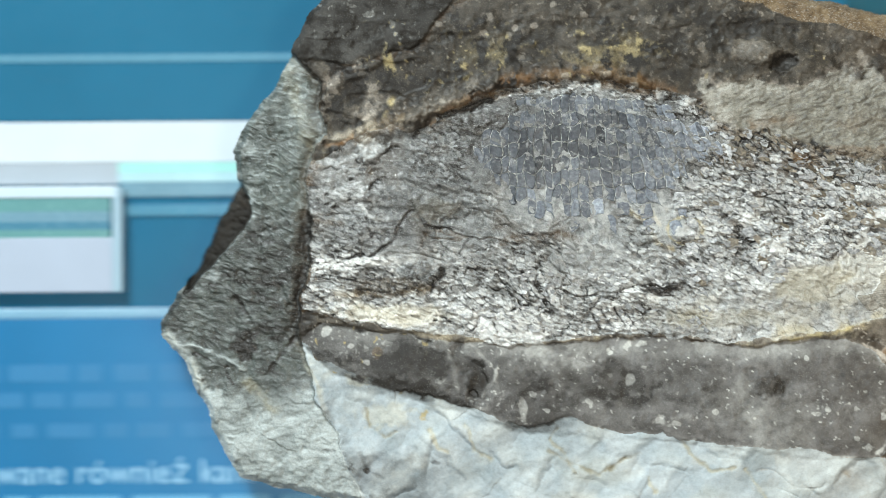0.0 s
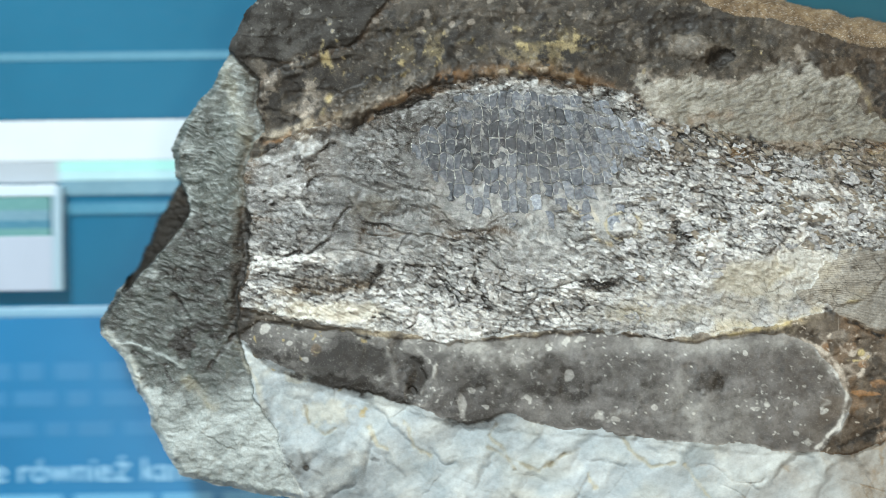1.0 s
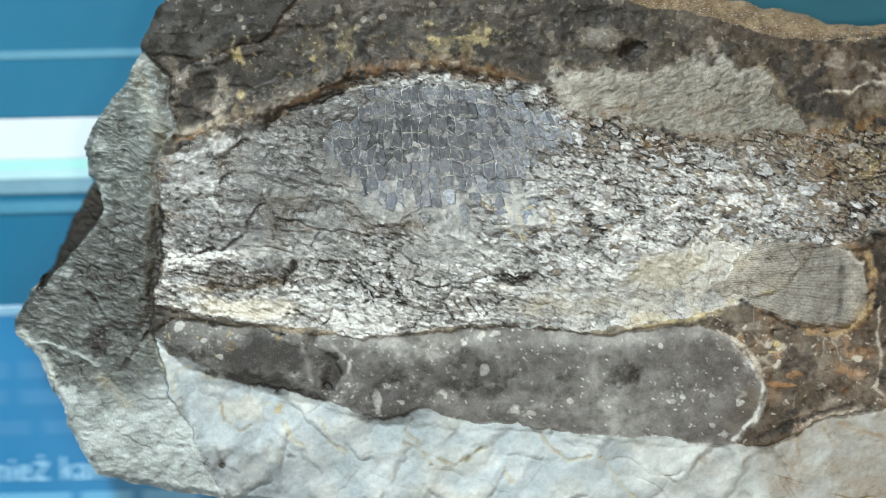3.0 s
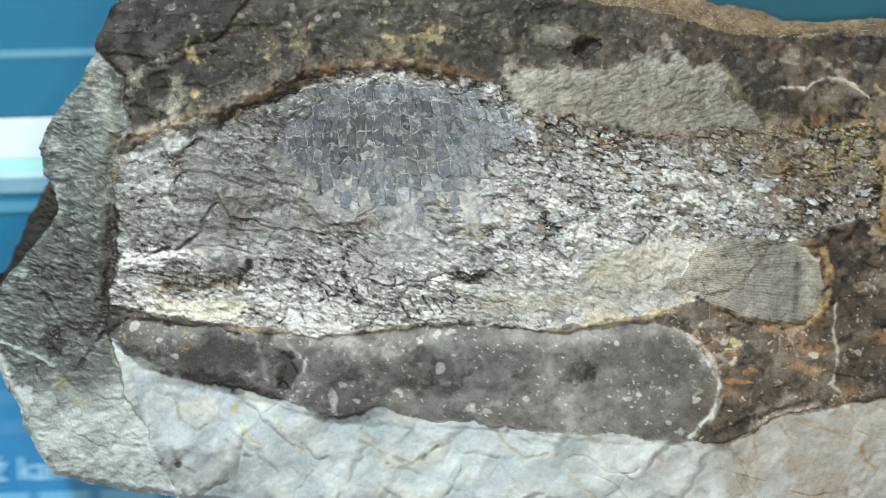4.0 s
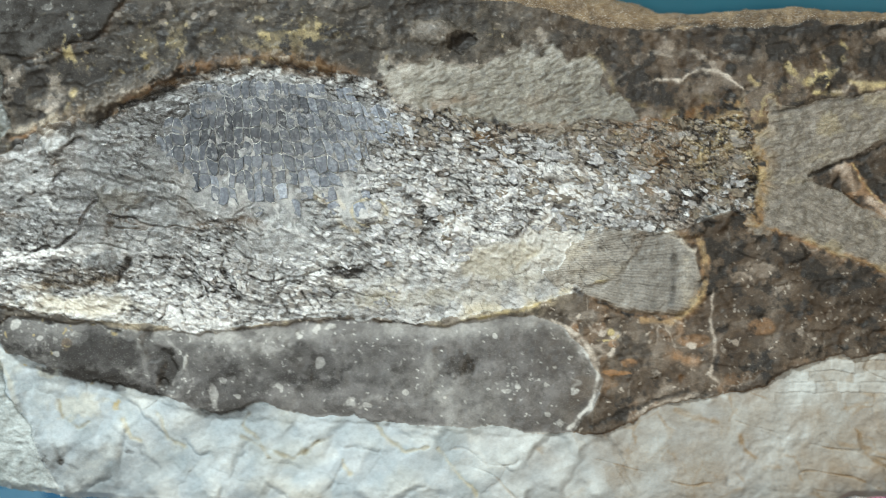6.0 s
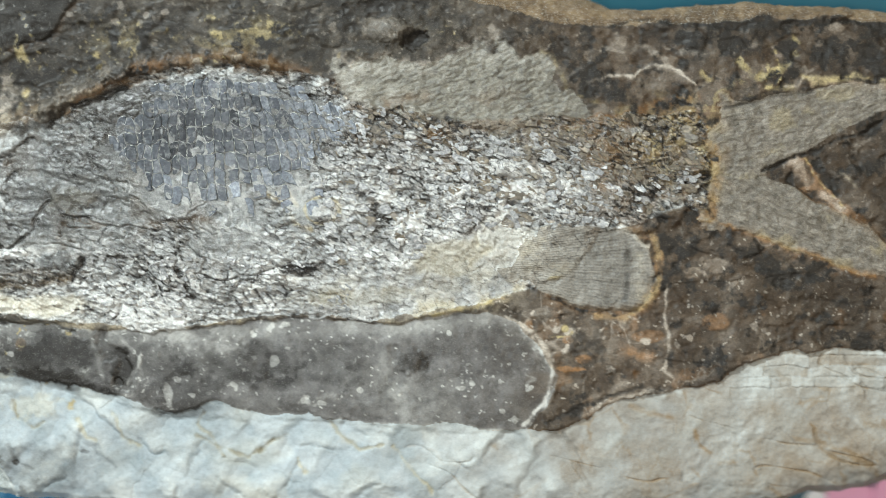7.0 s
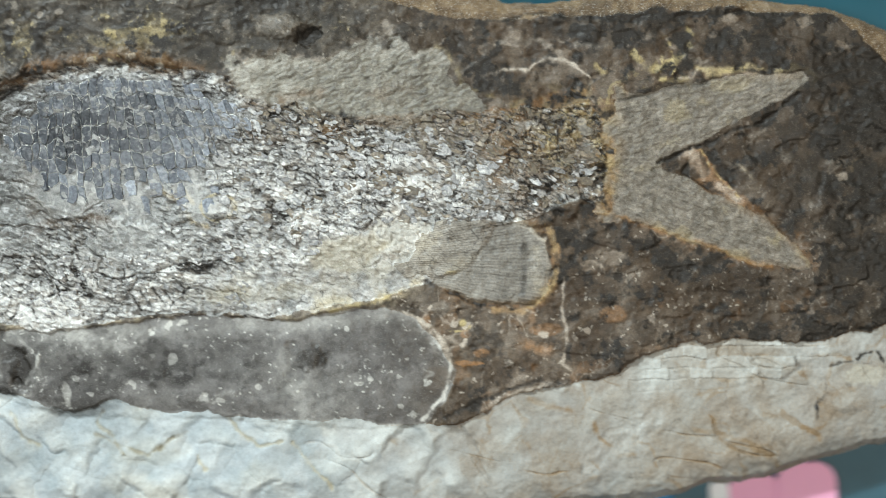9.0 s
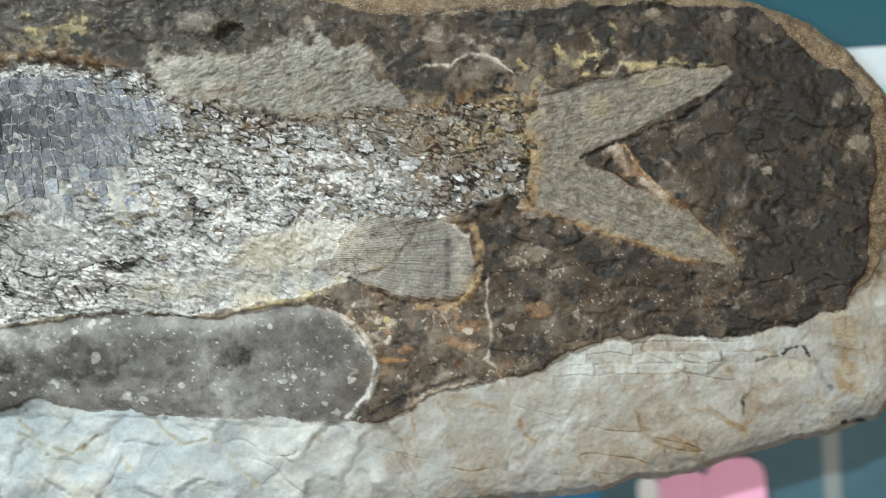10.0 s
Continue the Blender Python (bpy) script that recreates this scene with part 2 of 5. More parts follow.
chip = 0.6 * (sr[0] - 0.4) * sx_ + 0.8 * (sr[1] - 0.4) * sy_ + 0.35 * (sr[2] - 0.5)
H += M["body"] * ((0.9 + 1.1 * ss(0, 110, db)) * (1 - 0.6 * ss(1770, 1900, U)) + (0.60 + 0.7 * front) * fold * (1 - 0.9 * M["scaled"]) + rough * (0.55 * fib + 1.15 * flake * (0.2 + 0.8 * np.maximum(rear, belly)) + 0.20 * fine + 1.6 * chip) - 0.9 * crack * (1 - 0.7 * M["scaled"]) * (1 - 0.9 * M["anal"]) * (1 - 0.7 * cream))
H -= 0.06 * M["scaled"] * M["body"] * (2 * fine + 2 * mid)
H += 0.7 * ss(1.1, 0.5, np.hypot((U - 1212) / 30, (V - 408) / 24))
H += 2.3 * np.exp(-(D["ridge"] / 13) ** 2) * (0.6 + 0.4 * mid) - 0.7 * np.exp(-((D["ridge"] - 20) / 8) ** 2) * M["body"]
# fins
ray_anal = np.arctan2(V - 500 + 0.0006 * (U - 1440) ** 2 * 0.2, U - 1400)
ray_dors = turned(U, V, -8, 1, 1)[1] + 0.0004 * (U - 1450) ** 2
ray_tail = np.where(V < 376, np.arctan2(V - 420, U - 1780), np.arctan2(V - 330, U - 1780))
H += 0.7 * np.exp(-(spread(along([(566, 235), (572, 175), (600, 140), (690, 100)], CU, CV), WU, WV) / 8) ** 2)
fan_tail = np.where(V < 376, fbm(*turned(U + 2 * mid, V + 4 * mid, -14, 3.0, 0.8), 5.0, 3, 2, 0.6), fbm(*turned(U + 2 * mid, V + 4 * mid, 27, 3.0, 0.8), 5.0, 3, 2, 0.6))
fan_dors = fbm(*turned(U + 3 * mid, V + 7 * fbm(U, V, 70, 2, 1), -18, 3.0, 0.8), 5.0, 3, 3, 0.6)
fan_anal = fbm(np.hypot(U - 1400, V - 500) * 0.10, ray_anal * 420, 9, 4, 5, 0.65)
fan = np.where(M["anal"] > 0.5, fan_anal, np.where(M["tail"] > 0.5, fan_tail, fan_dors))
H += M["anal"] * (0.45 + 0.07 * fan + 0.1 * mid) + M["dorsal"] * (0.25 + 0.2 * fan + 0.2 * mid + 0.16 * fine) + M["tail"] * (0.75 + 0.16 * fan + 0.12 * mid + 0.12 * fine)
H -= 0.5 * np.exp(-(D["anal"] / 5) ** 2) * (V > 548) * ss(1580, 1640, U) + 0.9 * M["wedge"] * (U < 2052)
# layered ledges in the dark stone, smoother lumps on the fish
calm = (1 - M["dorsal"]) * (1 - M["body"]) * (1 - M["pale"]) * (1 - M["facet"]) * (1 - M["lobe"]) * (1 - M["tail"]) * (1 - M["anal"])
H += calm * (0.6 * ss(-0.3, 0.3, fbm(U * 0.5, V, 70, 4, 6)) + 0.5 * ss(-0.25, 0.25, fbm(U * 0.7, V, 44, 4, 3)) + 0.35 * ss(-0.05, 0.08, fbm(U * 0.4, V, 90, 3, 2) - 0.2))
# pits in the grey lobe
for pu_, pv_, pr, depth in ((640, 160, 50, 0.5), (1350, 92, 44, -1.3), (729, 214, 30, -1.3), (600, 262, 26, -0.7), (650, 268, 24, -0.8), (1320, 60, 30, 0.6), (1384, 690, 22, 0.25), (1330, 660, 14, 0.5), (735, 505, 40, 0.5), (785, 480, 14, 0.8), (1390, 110, 26, 1.1)):
    rr = np.hypot(U - pu_, (V - pv_) * 1.15) + 8 * mid
    H -= depth * ss(pr, pr * 0.2, rr)
gash = spread(along([(815, 632), (850, 650), (862, 668), (838, 702)], CU, CV), WU, WV)
H -= 0.9 * ss(20, 2, gash + 7 * mid)
H += 0.55 * ss(-26, -4, D["body"]) * (1 - M["body"]) * (1 - M["lobe"]) * ss(555, 575, V) * ss(640, 860, U) * ss(1580, 1520, U)
# worn edge all round
H -= 2.2 * ss(16, -2, D["slab"]) + 2.0 * ss(60, 0, D["slab"]) * M["pale"]

# ---- stains from minerals, with painted shade and light: rust, pale crust, yellow grain, dark film ----
tu, tv = U + 6 * mid + 3 * fine, V + 6 * fbm(U, V, 30, 4, 1) + 3 * fbm(U, V, 8, 2, 2)
dots1, _, _, _, dr = cells(tu, tv, 9, 1)
dots2, _, _, _, er = cells(tu, tv, 27, 2)
cluster = ss(-0.35, 0.6, fbm(U, V, 120, 4, 7))
speck = ss(0.34, 0.16, dots1) * (dr[0] > 0.945 - 0.22 * cluster) * (0.4 + 0.6 * dr[1]) + 0.8 * ss(0.30, 0.18, dots2) * (er[1] > 0.94)
blob = fbm(U, V, 46, 4, 4)
dark_area = (1 - M["body"]) * (1 - M["pale"]) * (1 - M["facet"]) * (1 - M["rim"]) * (1 - M["tail"]) * (1 - M["anal"]) * (1 - M["dorsal"])
rust = M["body"] * (ss(26, 2, D["body"]) * (V < 330) * ss(-0.5, 0.4, mid) * 0.9
                    + ss(190, 40, np.hypot((U - 1810) * 1.1, V - 310)) * ss(-0.25, 0.4, blob)
                    + 0.55 * ss(0.15, 0.6, blob) * ss(1180, 1350, U) * (V < 400) + 0.22 * ss(0.4, 0.9, blob))
rust = rust + 0.3 * np.exp(-((D["ridge"] - 4) / 12) ** 2) * ss(-0.6, 0.3, mid)
rust = rust + np.exp(-((D["anal"] + 9) / 9) ** 2) * ss(1720, 1780, U) * 0.5 + 0.9 * np.exp(-(D["anal"] / 6) ** 2) * (V > 560) * ss(1580, 1640, U)
rust = rust + np.exp(-((D["tail"] + 0) / 8) ** 2) * ((V > 440) | (U < 1950)) * 0.35 + M["wedge"] * ss(-0.3, 0.3, mid)
for pu_, pv_, pa, pb in ((1902, 632, 26, 16), (1780, 655, 30, 12), (1664, 690, 16, 9), (668, 626, 12, 14), (1640, 655, 10, 8)):
    rust = rust + 0.85 * ss(1.1, 0.8, np.hypot((U - pu_) / pa, (V - pv_) / pb) + 0.2 * mid)
rust = rust + 0.2 * ss(24, 8, np.abs(U - 1900 - 6 * mid) + 10 * mid) * (V > 250) * (V < 470) * ss(-0.4, 0.2, mid)
rust = rust + M["pale"] * 0.9 * vein * ss(-0.3, 0.4, mid)
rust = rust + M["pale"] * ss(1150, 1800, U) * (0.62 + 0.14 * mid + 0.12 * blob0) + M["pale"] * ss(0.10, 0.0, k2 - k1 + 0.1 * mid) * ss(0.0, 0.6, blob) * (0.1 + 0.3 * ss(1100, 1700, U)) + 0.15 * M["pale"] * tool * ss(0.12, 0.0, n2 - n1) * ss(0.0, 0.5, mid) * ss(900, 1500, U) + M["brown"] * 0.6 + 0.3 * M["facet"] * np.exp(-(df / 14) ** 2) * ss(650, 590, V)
rust = rust + dark_area * 0.20 * ss(1400, 1800, U) + dark_area * 0.5 * ss(0.45, 0.9, blob) * ss(1500, 1700, U) * (V > 500)
pale = dark_area * speck * (0.9 - 0.35 * ss(1600, 1800, U)) * (1 - 0.6 * ss(330, 200, V))
pale = pale + dark_area * 0.13 * ss(1500, 1700, U) * ss(0.1, 0.7, fbm(U, V, 34, 4, 5)) + dark_area * 0.09 * ss(0.05, 0.7, fbm(U, V, 60, 5, 6)) + dark_area * 0.4 * ss(0.80, 1.0, 1 - np.abs(fbm(U, V, 60, 4, 1)) * 1.5) * ss(0.1, 0.6, blob) * (U > 1560)
pale = pale + 0.45 * np.exp(-(D["lobe"] / 3.5) ** 2) * (U > 1420) * (0.5 + 0.5 * mid) + 0.03 * M["lobe"] * ss(850, 1000, U) + 0.10 * M["lobe"] * ss(0.1, 0.8, big) + 0.22 * M["lobe"] * ss(40, 5, D["lobe"]) * (V < 670) * ss(-0.4, 0.3, mid)
pale = pale + 0.6 * np.exp(-((V - 150 - 12 * mid) / 7) ** 2) * ss(1690, 1730, U) * ss(2010, 1960, U) * ss(-0.2, 0.3, fbm(U, V, 30, 3, 2))
lobe_speck = ss(0.42, 0.2, q1) * (qr[2] > 0.975 - 0.035 * cluster)
pale = pale + M["lobe"] * lobe_speck * (0.25 + 0.75 * qr[0]) + 0.3 * np.exp(-(D["dorsal"] / 12) ** 2) * ss(0.0, 0.5, fbm(U, V, 14, 3, 3)) * dark_area
# light and dark of small facets painted into the chips' tones
body_pale = ss(0.0, 0.9, 0.55 * fib + 1.1 * (sr[2] - 0.5) + 0.8 * (qr[0] - 0.5) + 0.35 * patch + 0.4 * belly - 0.1) * 0.7 + 0.5 * ss(0.55, 0.95, gr[2]) * rear + 0.35 * (qr[2] > 0.88) + 0.15 * ss(0.0, 0.5, fold) * ss(800, 640, U)
body_pale = body_pale * (1 - 0.55 * strip_) + 0.45 * ss(95, 40, np.hypot((U - 1540) * 0.8, V - 385)) * (0.4 + sr[2]) + 0.16 * rear * (V < 500)
body_pale = body_pale * (1 - 0.6 * nape) + 0.34 * ss(400, 500, V) * (0.6 + 0.5 * mid)
body_pale = body_pale * (1 - 0.5 * front) + 0.10 * (rear > 0.5)
body_pale = body_pale * (1 - 0.75 * rear * np.maximum(ss(330, 260, V + 20 * mid), ss(1560, 1760, U + 30 * mid)))
pale = pale + M["body"] * body_pale * (1 - 0.85 * M["scaled"])
fins = np.maximum(np.maximum(M["anal"], M["tail"]), M["dorsal"])
pale = pale + 0.45 * M["dorsal"] * ss(1420, 1300, U) * ss(-0.3, 0.4, mid)
pale = pale + 0.5 * M["dorsal"] * ss(26, 6, D["dorsal"] + 10 * mid) * (V < 175) + 0.18 * M["dorsal"]
pale = pale + 0.15 * fins * ss(0.15, 0.8, fan + 0.6 * fine)
# on the pale margin, lit rises of the chisel facets are painted paler
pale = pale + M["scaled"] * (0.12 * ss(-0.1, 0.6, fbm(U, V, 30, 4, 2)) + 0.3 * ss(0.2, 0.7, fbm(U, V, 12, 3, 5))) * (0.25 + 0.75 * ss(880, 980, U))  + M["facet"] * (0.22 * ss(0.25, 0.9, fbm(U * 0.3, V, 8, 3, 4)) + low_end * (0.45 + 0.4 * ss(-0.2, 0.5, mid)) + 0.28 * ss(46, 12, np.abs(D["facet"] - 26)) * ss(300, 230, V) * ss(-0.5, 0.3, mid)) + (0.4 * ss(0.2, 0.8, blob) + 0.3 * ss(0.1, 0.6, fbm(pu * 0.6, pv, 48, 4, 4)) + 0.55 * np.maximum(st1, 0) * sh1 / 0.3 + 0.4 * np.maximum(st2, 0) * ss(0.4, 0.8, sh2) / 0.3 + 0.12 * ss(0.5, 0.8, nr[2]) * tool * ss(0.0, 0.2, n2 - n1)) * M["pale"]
pale = pale + 0.7 * M["facet"] * ss(34, 6, D["slab"] + 14 * mid) * ss(585, 610, V) * (1 - low_end)
gold_line = 0.5 * np.exp(-(spread(along([(1600, 135), (1638, 168), (1660, 215), (1720, 245), (1850, 250)], CU, CV), WU, WV) / 5) ** 2) * ss(-0.6, 0.2, mid)
pale = pale + 0.25 * ss(5, 1, np.abs(gash - 19 - 9 * mid)) * ss(-0.3, 0.3, mid)
gold = 0.6 * dark_area * ss(0.38, 0.2, dots1 + 0.15 * fine) * (dr[1] > 0.82) * ss(-0.25, 0.3, blob) * ss(30, 60, V) * ss(175, 130, V) * ss(560, 700, U) * ss(1320, 1200, U)
gold = gold + dark_area * 0.5 * ss(0.1, 0.5, blob) * np.exp(-((V - 90) / 22) ** 2) * ss(1180, 1100, U) * ss(760, 950, U)
cream_zone = M["body"] * cream * (1 - M["anal"])
gold = gold + cream_zone * (0.03 + 0.08 * ss(-0.2, 0.5, mid))
crumb = M["body"] * ss(1700, 1790, U + 25 * mid)
H += crumb * (0.5 * fbm(U, V, 26, 4, 2) + 0.5 * flake)
gold = gold + gold_line + M["lobe"] * ss(0.4, 0.22, dots1) * (dr[2] > 0.90) * ss(800, 680, U)
gold = gold + ss(12, 3, np.hypot(U - 687, (V - 115) * 0.35) + 6 * mid) + 0.9 * ss(15, 6, np.hypot(U - 692, (V - 178) * 0.8) + 8 * mid)
gold = gold + 0.3 * ss(120, 40, np.hypot((U - 1830) * 0.9, (V - 275) * 1.3) + 25 * mid) * ss(-0.3, 0.4, fbm(U, V, 22, 3, 3)) * ss(205, 240, V) + 0.9 * ss(9, 3, spread(along([(1960, 176), (1985, 198), (2010, 200), (2040, 184), (2062, 162), (2056, 140)], CU, CV), WU, WV) + 4 * fine) * ss(-0.5, 0.1, mid) + 0.5 * ss(8, 2, np.abs(D["tail"] + 8)) * (V < 260) * ss(-0.2, 0.3, mid) + 0.9 * ss(10, 4, np.hypot(U - 750, V - 735) + 4 * fine) + ss(9, 4, np.hypot(U - 1635, V - 635))
gold = gold + M["body"] * (0.15 * strip_ * ss(-0.2, 0.6, mid) + 0.4 * ss(22, 4, D["body"]) * ss(1250, 1380, U) * (V > 540) * ss(-0.2, 0.4, mid) + 0.3 * ss(95, 30, np.hypot((U - 1850) * 0.9, (V - 320) * 0.75)) * ss(-0.1, 0.5, fbm(U, V, 14, 3, 5)))
oval = np.abs(np.hypot((U - 1212) / 30, (V - 408) / 24) - 1) * 26 + 3 * mid
gold = gold + 0.6 * M["body"] * ss(6, 2, oval) * ss(-0.6, 0.2, mid)
gold = gold + M["tail"] * 0.25 * ss(0.2, 0.7, blob) + M["pale"] * 0.2 * ss(0.2, 0.8, fbm(U, V, 90, 3, 0)) * ss(1500, 900, U)
# shade in cracks, folds and chip gaps painted dark
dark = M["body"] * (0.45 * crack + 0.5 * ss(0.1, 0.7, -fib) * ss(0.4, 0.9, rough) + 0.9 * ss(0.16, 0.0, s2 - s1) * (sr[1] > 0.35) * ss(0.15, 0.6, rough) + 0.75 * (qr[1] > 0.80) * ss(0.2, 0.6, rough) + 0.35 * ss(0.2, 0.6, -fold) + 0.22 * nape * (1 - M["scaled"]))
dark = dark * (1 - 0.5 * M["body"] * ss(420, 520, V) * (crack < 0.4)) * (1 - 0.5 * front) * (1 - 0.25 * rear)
rust = rust + M["body"] * front * 0.55 * ss(0.3, 0.9, crack) * ss(-0.3, 0.3, mid)
# rust of the rear flank, with brown shade painted into its upper part
rust = rust + M["body"] * rear * (0.55 * ss(310, 245, V + 18 * mid) + 0.5 * ss(1600, 1780, U + 30 * mid)) * ss(-0.35, 0.35, fbm(U, V, 20, 4, 6)) + M["body"] * rear * 0.35 * ss(0.3, 0.8, fbm(*turned(U, V, 27, 2.0, 0.8), 26, 3, 4))
dark = dark + M["body"] * front * (0.20 + 0.25 * ss(-0.2, 0.5, fold)) + 0.20 * M["pale"] * ss(1150, 800, U + 60 * mid) * ss(-0.4, 0.6, fbm(pu * 0.6, pv, 70, 4, 5)) + 0.08 * M["body"] * ss(900, 700, U)
rust = rust + 0.5 * M["body"] * ss(150, 60, np.hypot((U - 1820) * 0.9, V - 320)) * ss(-0.3, 0.3, fbm(U, V, 26, 4, 3))
# glints on the scratched relief painted as pale streaks, darker between
pale = pale + M["facet"] * (1 - M["pale"]) * (0.34 * ss(0.25, 0.8, scratch) + 0.05)
dark = dark + M["facet"] * (1 - M["pale"]) * 0.2 * ss(0.25, 0.8, -scratch)
seam = ss(640, 700, V) * ss(760, 640, U)
pale = pale + 0.45 * M["facet"] * seam * ss(70, -10, -D["pale"] + 20 * mid) + np.exp(-(D["ridge"] / 11) ** 2) * ss(900, 760, U) * (0.12 + 0.2 * mid)
dark = dark + 0.26 * M["pale"] * seam * ss(90, 0, D["pale"] + 30 * mid) * (0.6 + 0.6 * streak)
dark = dark + M["facet"] * (1 - low_end) * ss(350, 430, V) * (0.22 + 0.3 * ss(0.0, 0.6, fbm(U * 0.25, V, 9, 3, 1)))
dark = dark + crumb * 0.3 * ss(0.05, 0.5, fbm(*turned(U, V, 20, 1.6, 0.9), 24, 4, 6))
gold = gold + (0.08 + 0.06 * ss(900, 760, U)) * np.exp(-(D["ridge"] / 13) ** 2) * ss(-0.4, 0.4, mid) + 0.15 * np.exp(-((D["anal"] + 6) / 6) ** 2) * ss(1690, 1750, U) * ss(-0.6, 0.2, mid) + 0.12 * ss(18, 4, np.abs(U - 1900 - 8 * mid)) * (V > 255) * (V < 450) * ss(-0.2, 0.4, fbm(U, V, 16, 3, 1))
pale = pale + 0.7 * M["anal"] * ss(9, 3, D["anal"]) * ss(1700, 1750, U)
dark = dark + dark_area * (0.30 * ss(1480, 1700, U) * ss(0.3, -0.3, fbm(U, V, 34, 4, 5)) + 0.12 * ss(860, 700, U) * (1 - M["lobe"]))
old = M["pale"] * ss(1400, 1800, U + 60 * blob0)
pale = pale * (1 - 0.6 * old)
dark = dark + old * (0.08 + 0.10 * vein + 0.3 * ss(0.86, 1.0, 1 - np.abs(fbm(*turned(U, V, 60, 2.2, 1.0), 50, 4, 4)) * 1.5) * ss(0.0, 0.5, mid) + 0.35 * ss(45, 5, D["slab"] + 14 * mid))
root = ss(46, 6, np.abs(U - 1900 - 14 * mid)) * (V > 250) * (V < 455)
rust, gold = rust + 0.3 * root * ss(-0.3, 0.4, fbm(U, V, 24, 4, 1)), gold + 0.1 * root * ss(0.0, 0.5, fbm(U, V, 18, 3, 6))
dark = dark + fins * 0.25 * ss(0.1, 0.8, fbm(U, V, 11, 4, 1)) + 0.2 * M["anal"] * ss(60, 10, np.abs(U - 1720 - 10 * mid))
rust = rust + 0.5 * crumb * ss(-0.3, 0.3, fbm(U, V, 20, 4, 7))
dark = dark + M["scaled"] * (0.26 + 0.2 * ss(0.0, 0.6, fbm(*turned(U, V, 75, 1.8, 0.9), 20, 3, 3))) * ss(430, 300, V)
dark = dark * (1 - 0.6 * cream_zone)
pale = pale * (1 - 0.65 * cream_zone) + cream_zone * (0.0 + 0.14 * ss(0.0, 0.6, fbm(U, V, 34, 4, 6)))
cloudy = ss(1.2, 0.6, np.hypot((U - 1020) / 250, (V - 330) / 120) + 0.25 * patch) * M["body"]
web = ss(0.80, 1.0, 1 - np.abs(fbm(*turned(U, V, 70, 1.5, 1.0), 26, 3, 6)) * 1.7)
pale = pale + cloudy * (0.5 * web * ss(-0.3, 0.3, blob) + 0.15 * ss(0.1, 0.6, fbm(U, V, 40, 4, 1)))
dark = dark * (1 - 0.4 * cloudy) + 0.16 * cloudy * ss(0.0, 0.6, fbm(U, V, 34, 4, 7))
dark = dark * (1 - 0.75 * M["anal"])
pale = pale * (1 - 0.5 * M["anal"]) + 0.42 * M["anal"] * ss(1700, 1550, U + 20 * mid)
dark = dark + M["body"] * ss(1560, 1680, U + 30 * mid) * (0.10 + 0.7 * ss(0.80, 1.0, 1 - np.abs(fbm(*turned(U, V, 32, 2.0, 1.0), 30, 3, 4)) * 1.5) * ss(-0.3, 0.2, blob))
dark = dark + dark_area * (0.16 * ss(1300, 1200, U) * ss(185, 150, V) + 0.13 * ss(1900, 2200, U))
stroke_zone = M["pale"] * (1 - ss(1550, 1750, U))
# shade on the drops of the chisel strokes painted dark
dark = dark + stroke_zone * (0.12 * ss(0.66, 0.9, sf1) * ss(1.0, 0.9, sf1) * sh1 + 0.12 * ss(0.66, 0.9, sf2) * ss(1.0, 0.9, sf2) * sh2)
hem = ss(-26, -6, D["body"] + 6 * mid) * (1 - M["body"]) * (1 - M["lobe"]) * (1 - M["facet"]) * (1 - M["anal"]) * ss(555, 575, V) * ss(640, 860, U) * ss(1580, 1520, U)
dark, pale, gold = dark * (1 - 0.9 * hem), pale + 0.42 * hem * (0.7 + 0.5 * mid), gold + 0.22 * hem * ss(-0.3, 0.4, mid)
dark = dark + 0.16 * dark_area * ss(170, 120, V) * ss(680, 760, U) * ss(1350, 1200, U)
rim_d = ss(16, -4, D["dorsal"] + 14 * mid + 6 * fine) * M["dorsal"]
dark = dark + (0.18 - 0.08 * M["anal"]) * fins * ss(0.15, 0.8, -fan + 0.6 * fine)
# shade in the gaps between rear flakes painted dark
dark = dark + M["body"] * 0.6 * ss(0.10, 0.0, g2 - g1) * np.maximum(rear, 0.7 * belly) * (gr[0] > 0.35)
# the last term paints shade into the groove beside the head
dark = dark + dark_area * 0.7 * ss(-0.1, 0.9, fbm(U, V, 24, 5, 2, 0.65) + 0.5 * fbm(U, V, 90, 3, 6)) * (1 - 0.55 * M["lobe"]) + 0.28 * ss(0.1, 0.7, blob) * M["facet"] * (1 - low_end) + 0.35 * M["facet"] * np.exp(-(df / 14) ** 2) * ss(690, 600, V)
dark = dark + 0.8 * ss(0.15, 0.5, fbm(U, V, 26, 3, 3)) * ss(75, 55, np.hypot(U - 640, (V - 162) * 1.1)) * dark_area
dark = dark + dark_area * (0.25 * ss(1500, 1900, U) + 0.3 * ss(2150, 2350, U) + 0.35 * M["lobe"] * ss(860, 760, U)) + 0.35 * M["scaled"] * ss(980, 880, U) + 0.3 * M["facet"] * ss(110, 40, np.hypot(U - 480, (V - 480) * 0.8) + 20 * mid) + M["lobe"] * (0.55 * (0.25 + 0.75 * ss(1450, 1150, U)) * ss(0.0, 0.6, fbm(*turned(U, V, 5, 1.7, 1.0), 70, 5, 5)) + 0.22 * ss(0.15, 0.6, fbm(*turned(U, V, 4, 1.8, 0.9), 15, 4, 2)))
dark = dark + 0.15 * rim_d + M["dorsal"] * (0.3 * ss(0.0, 0.5, fan) + 0.22 * ss(0.0, 0.6, blob) + 0.12 * ss(200, 250, V) * ss(-0.4, 0.3, mid))
rust = rust + M["dorsal"] * 0.6 * ss(185, 240, V) * ss(-0.2, 0.5, mid)
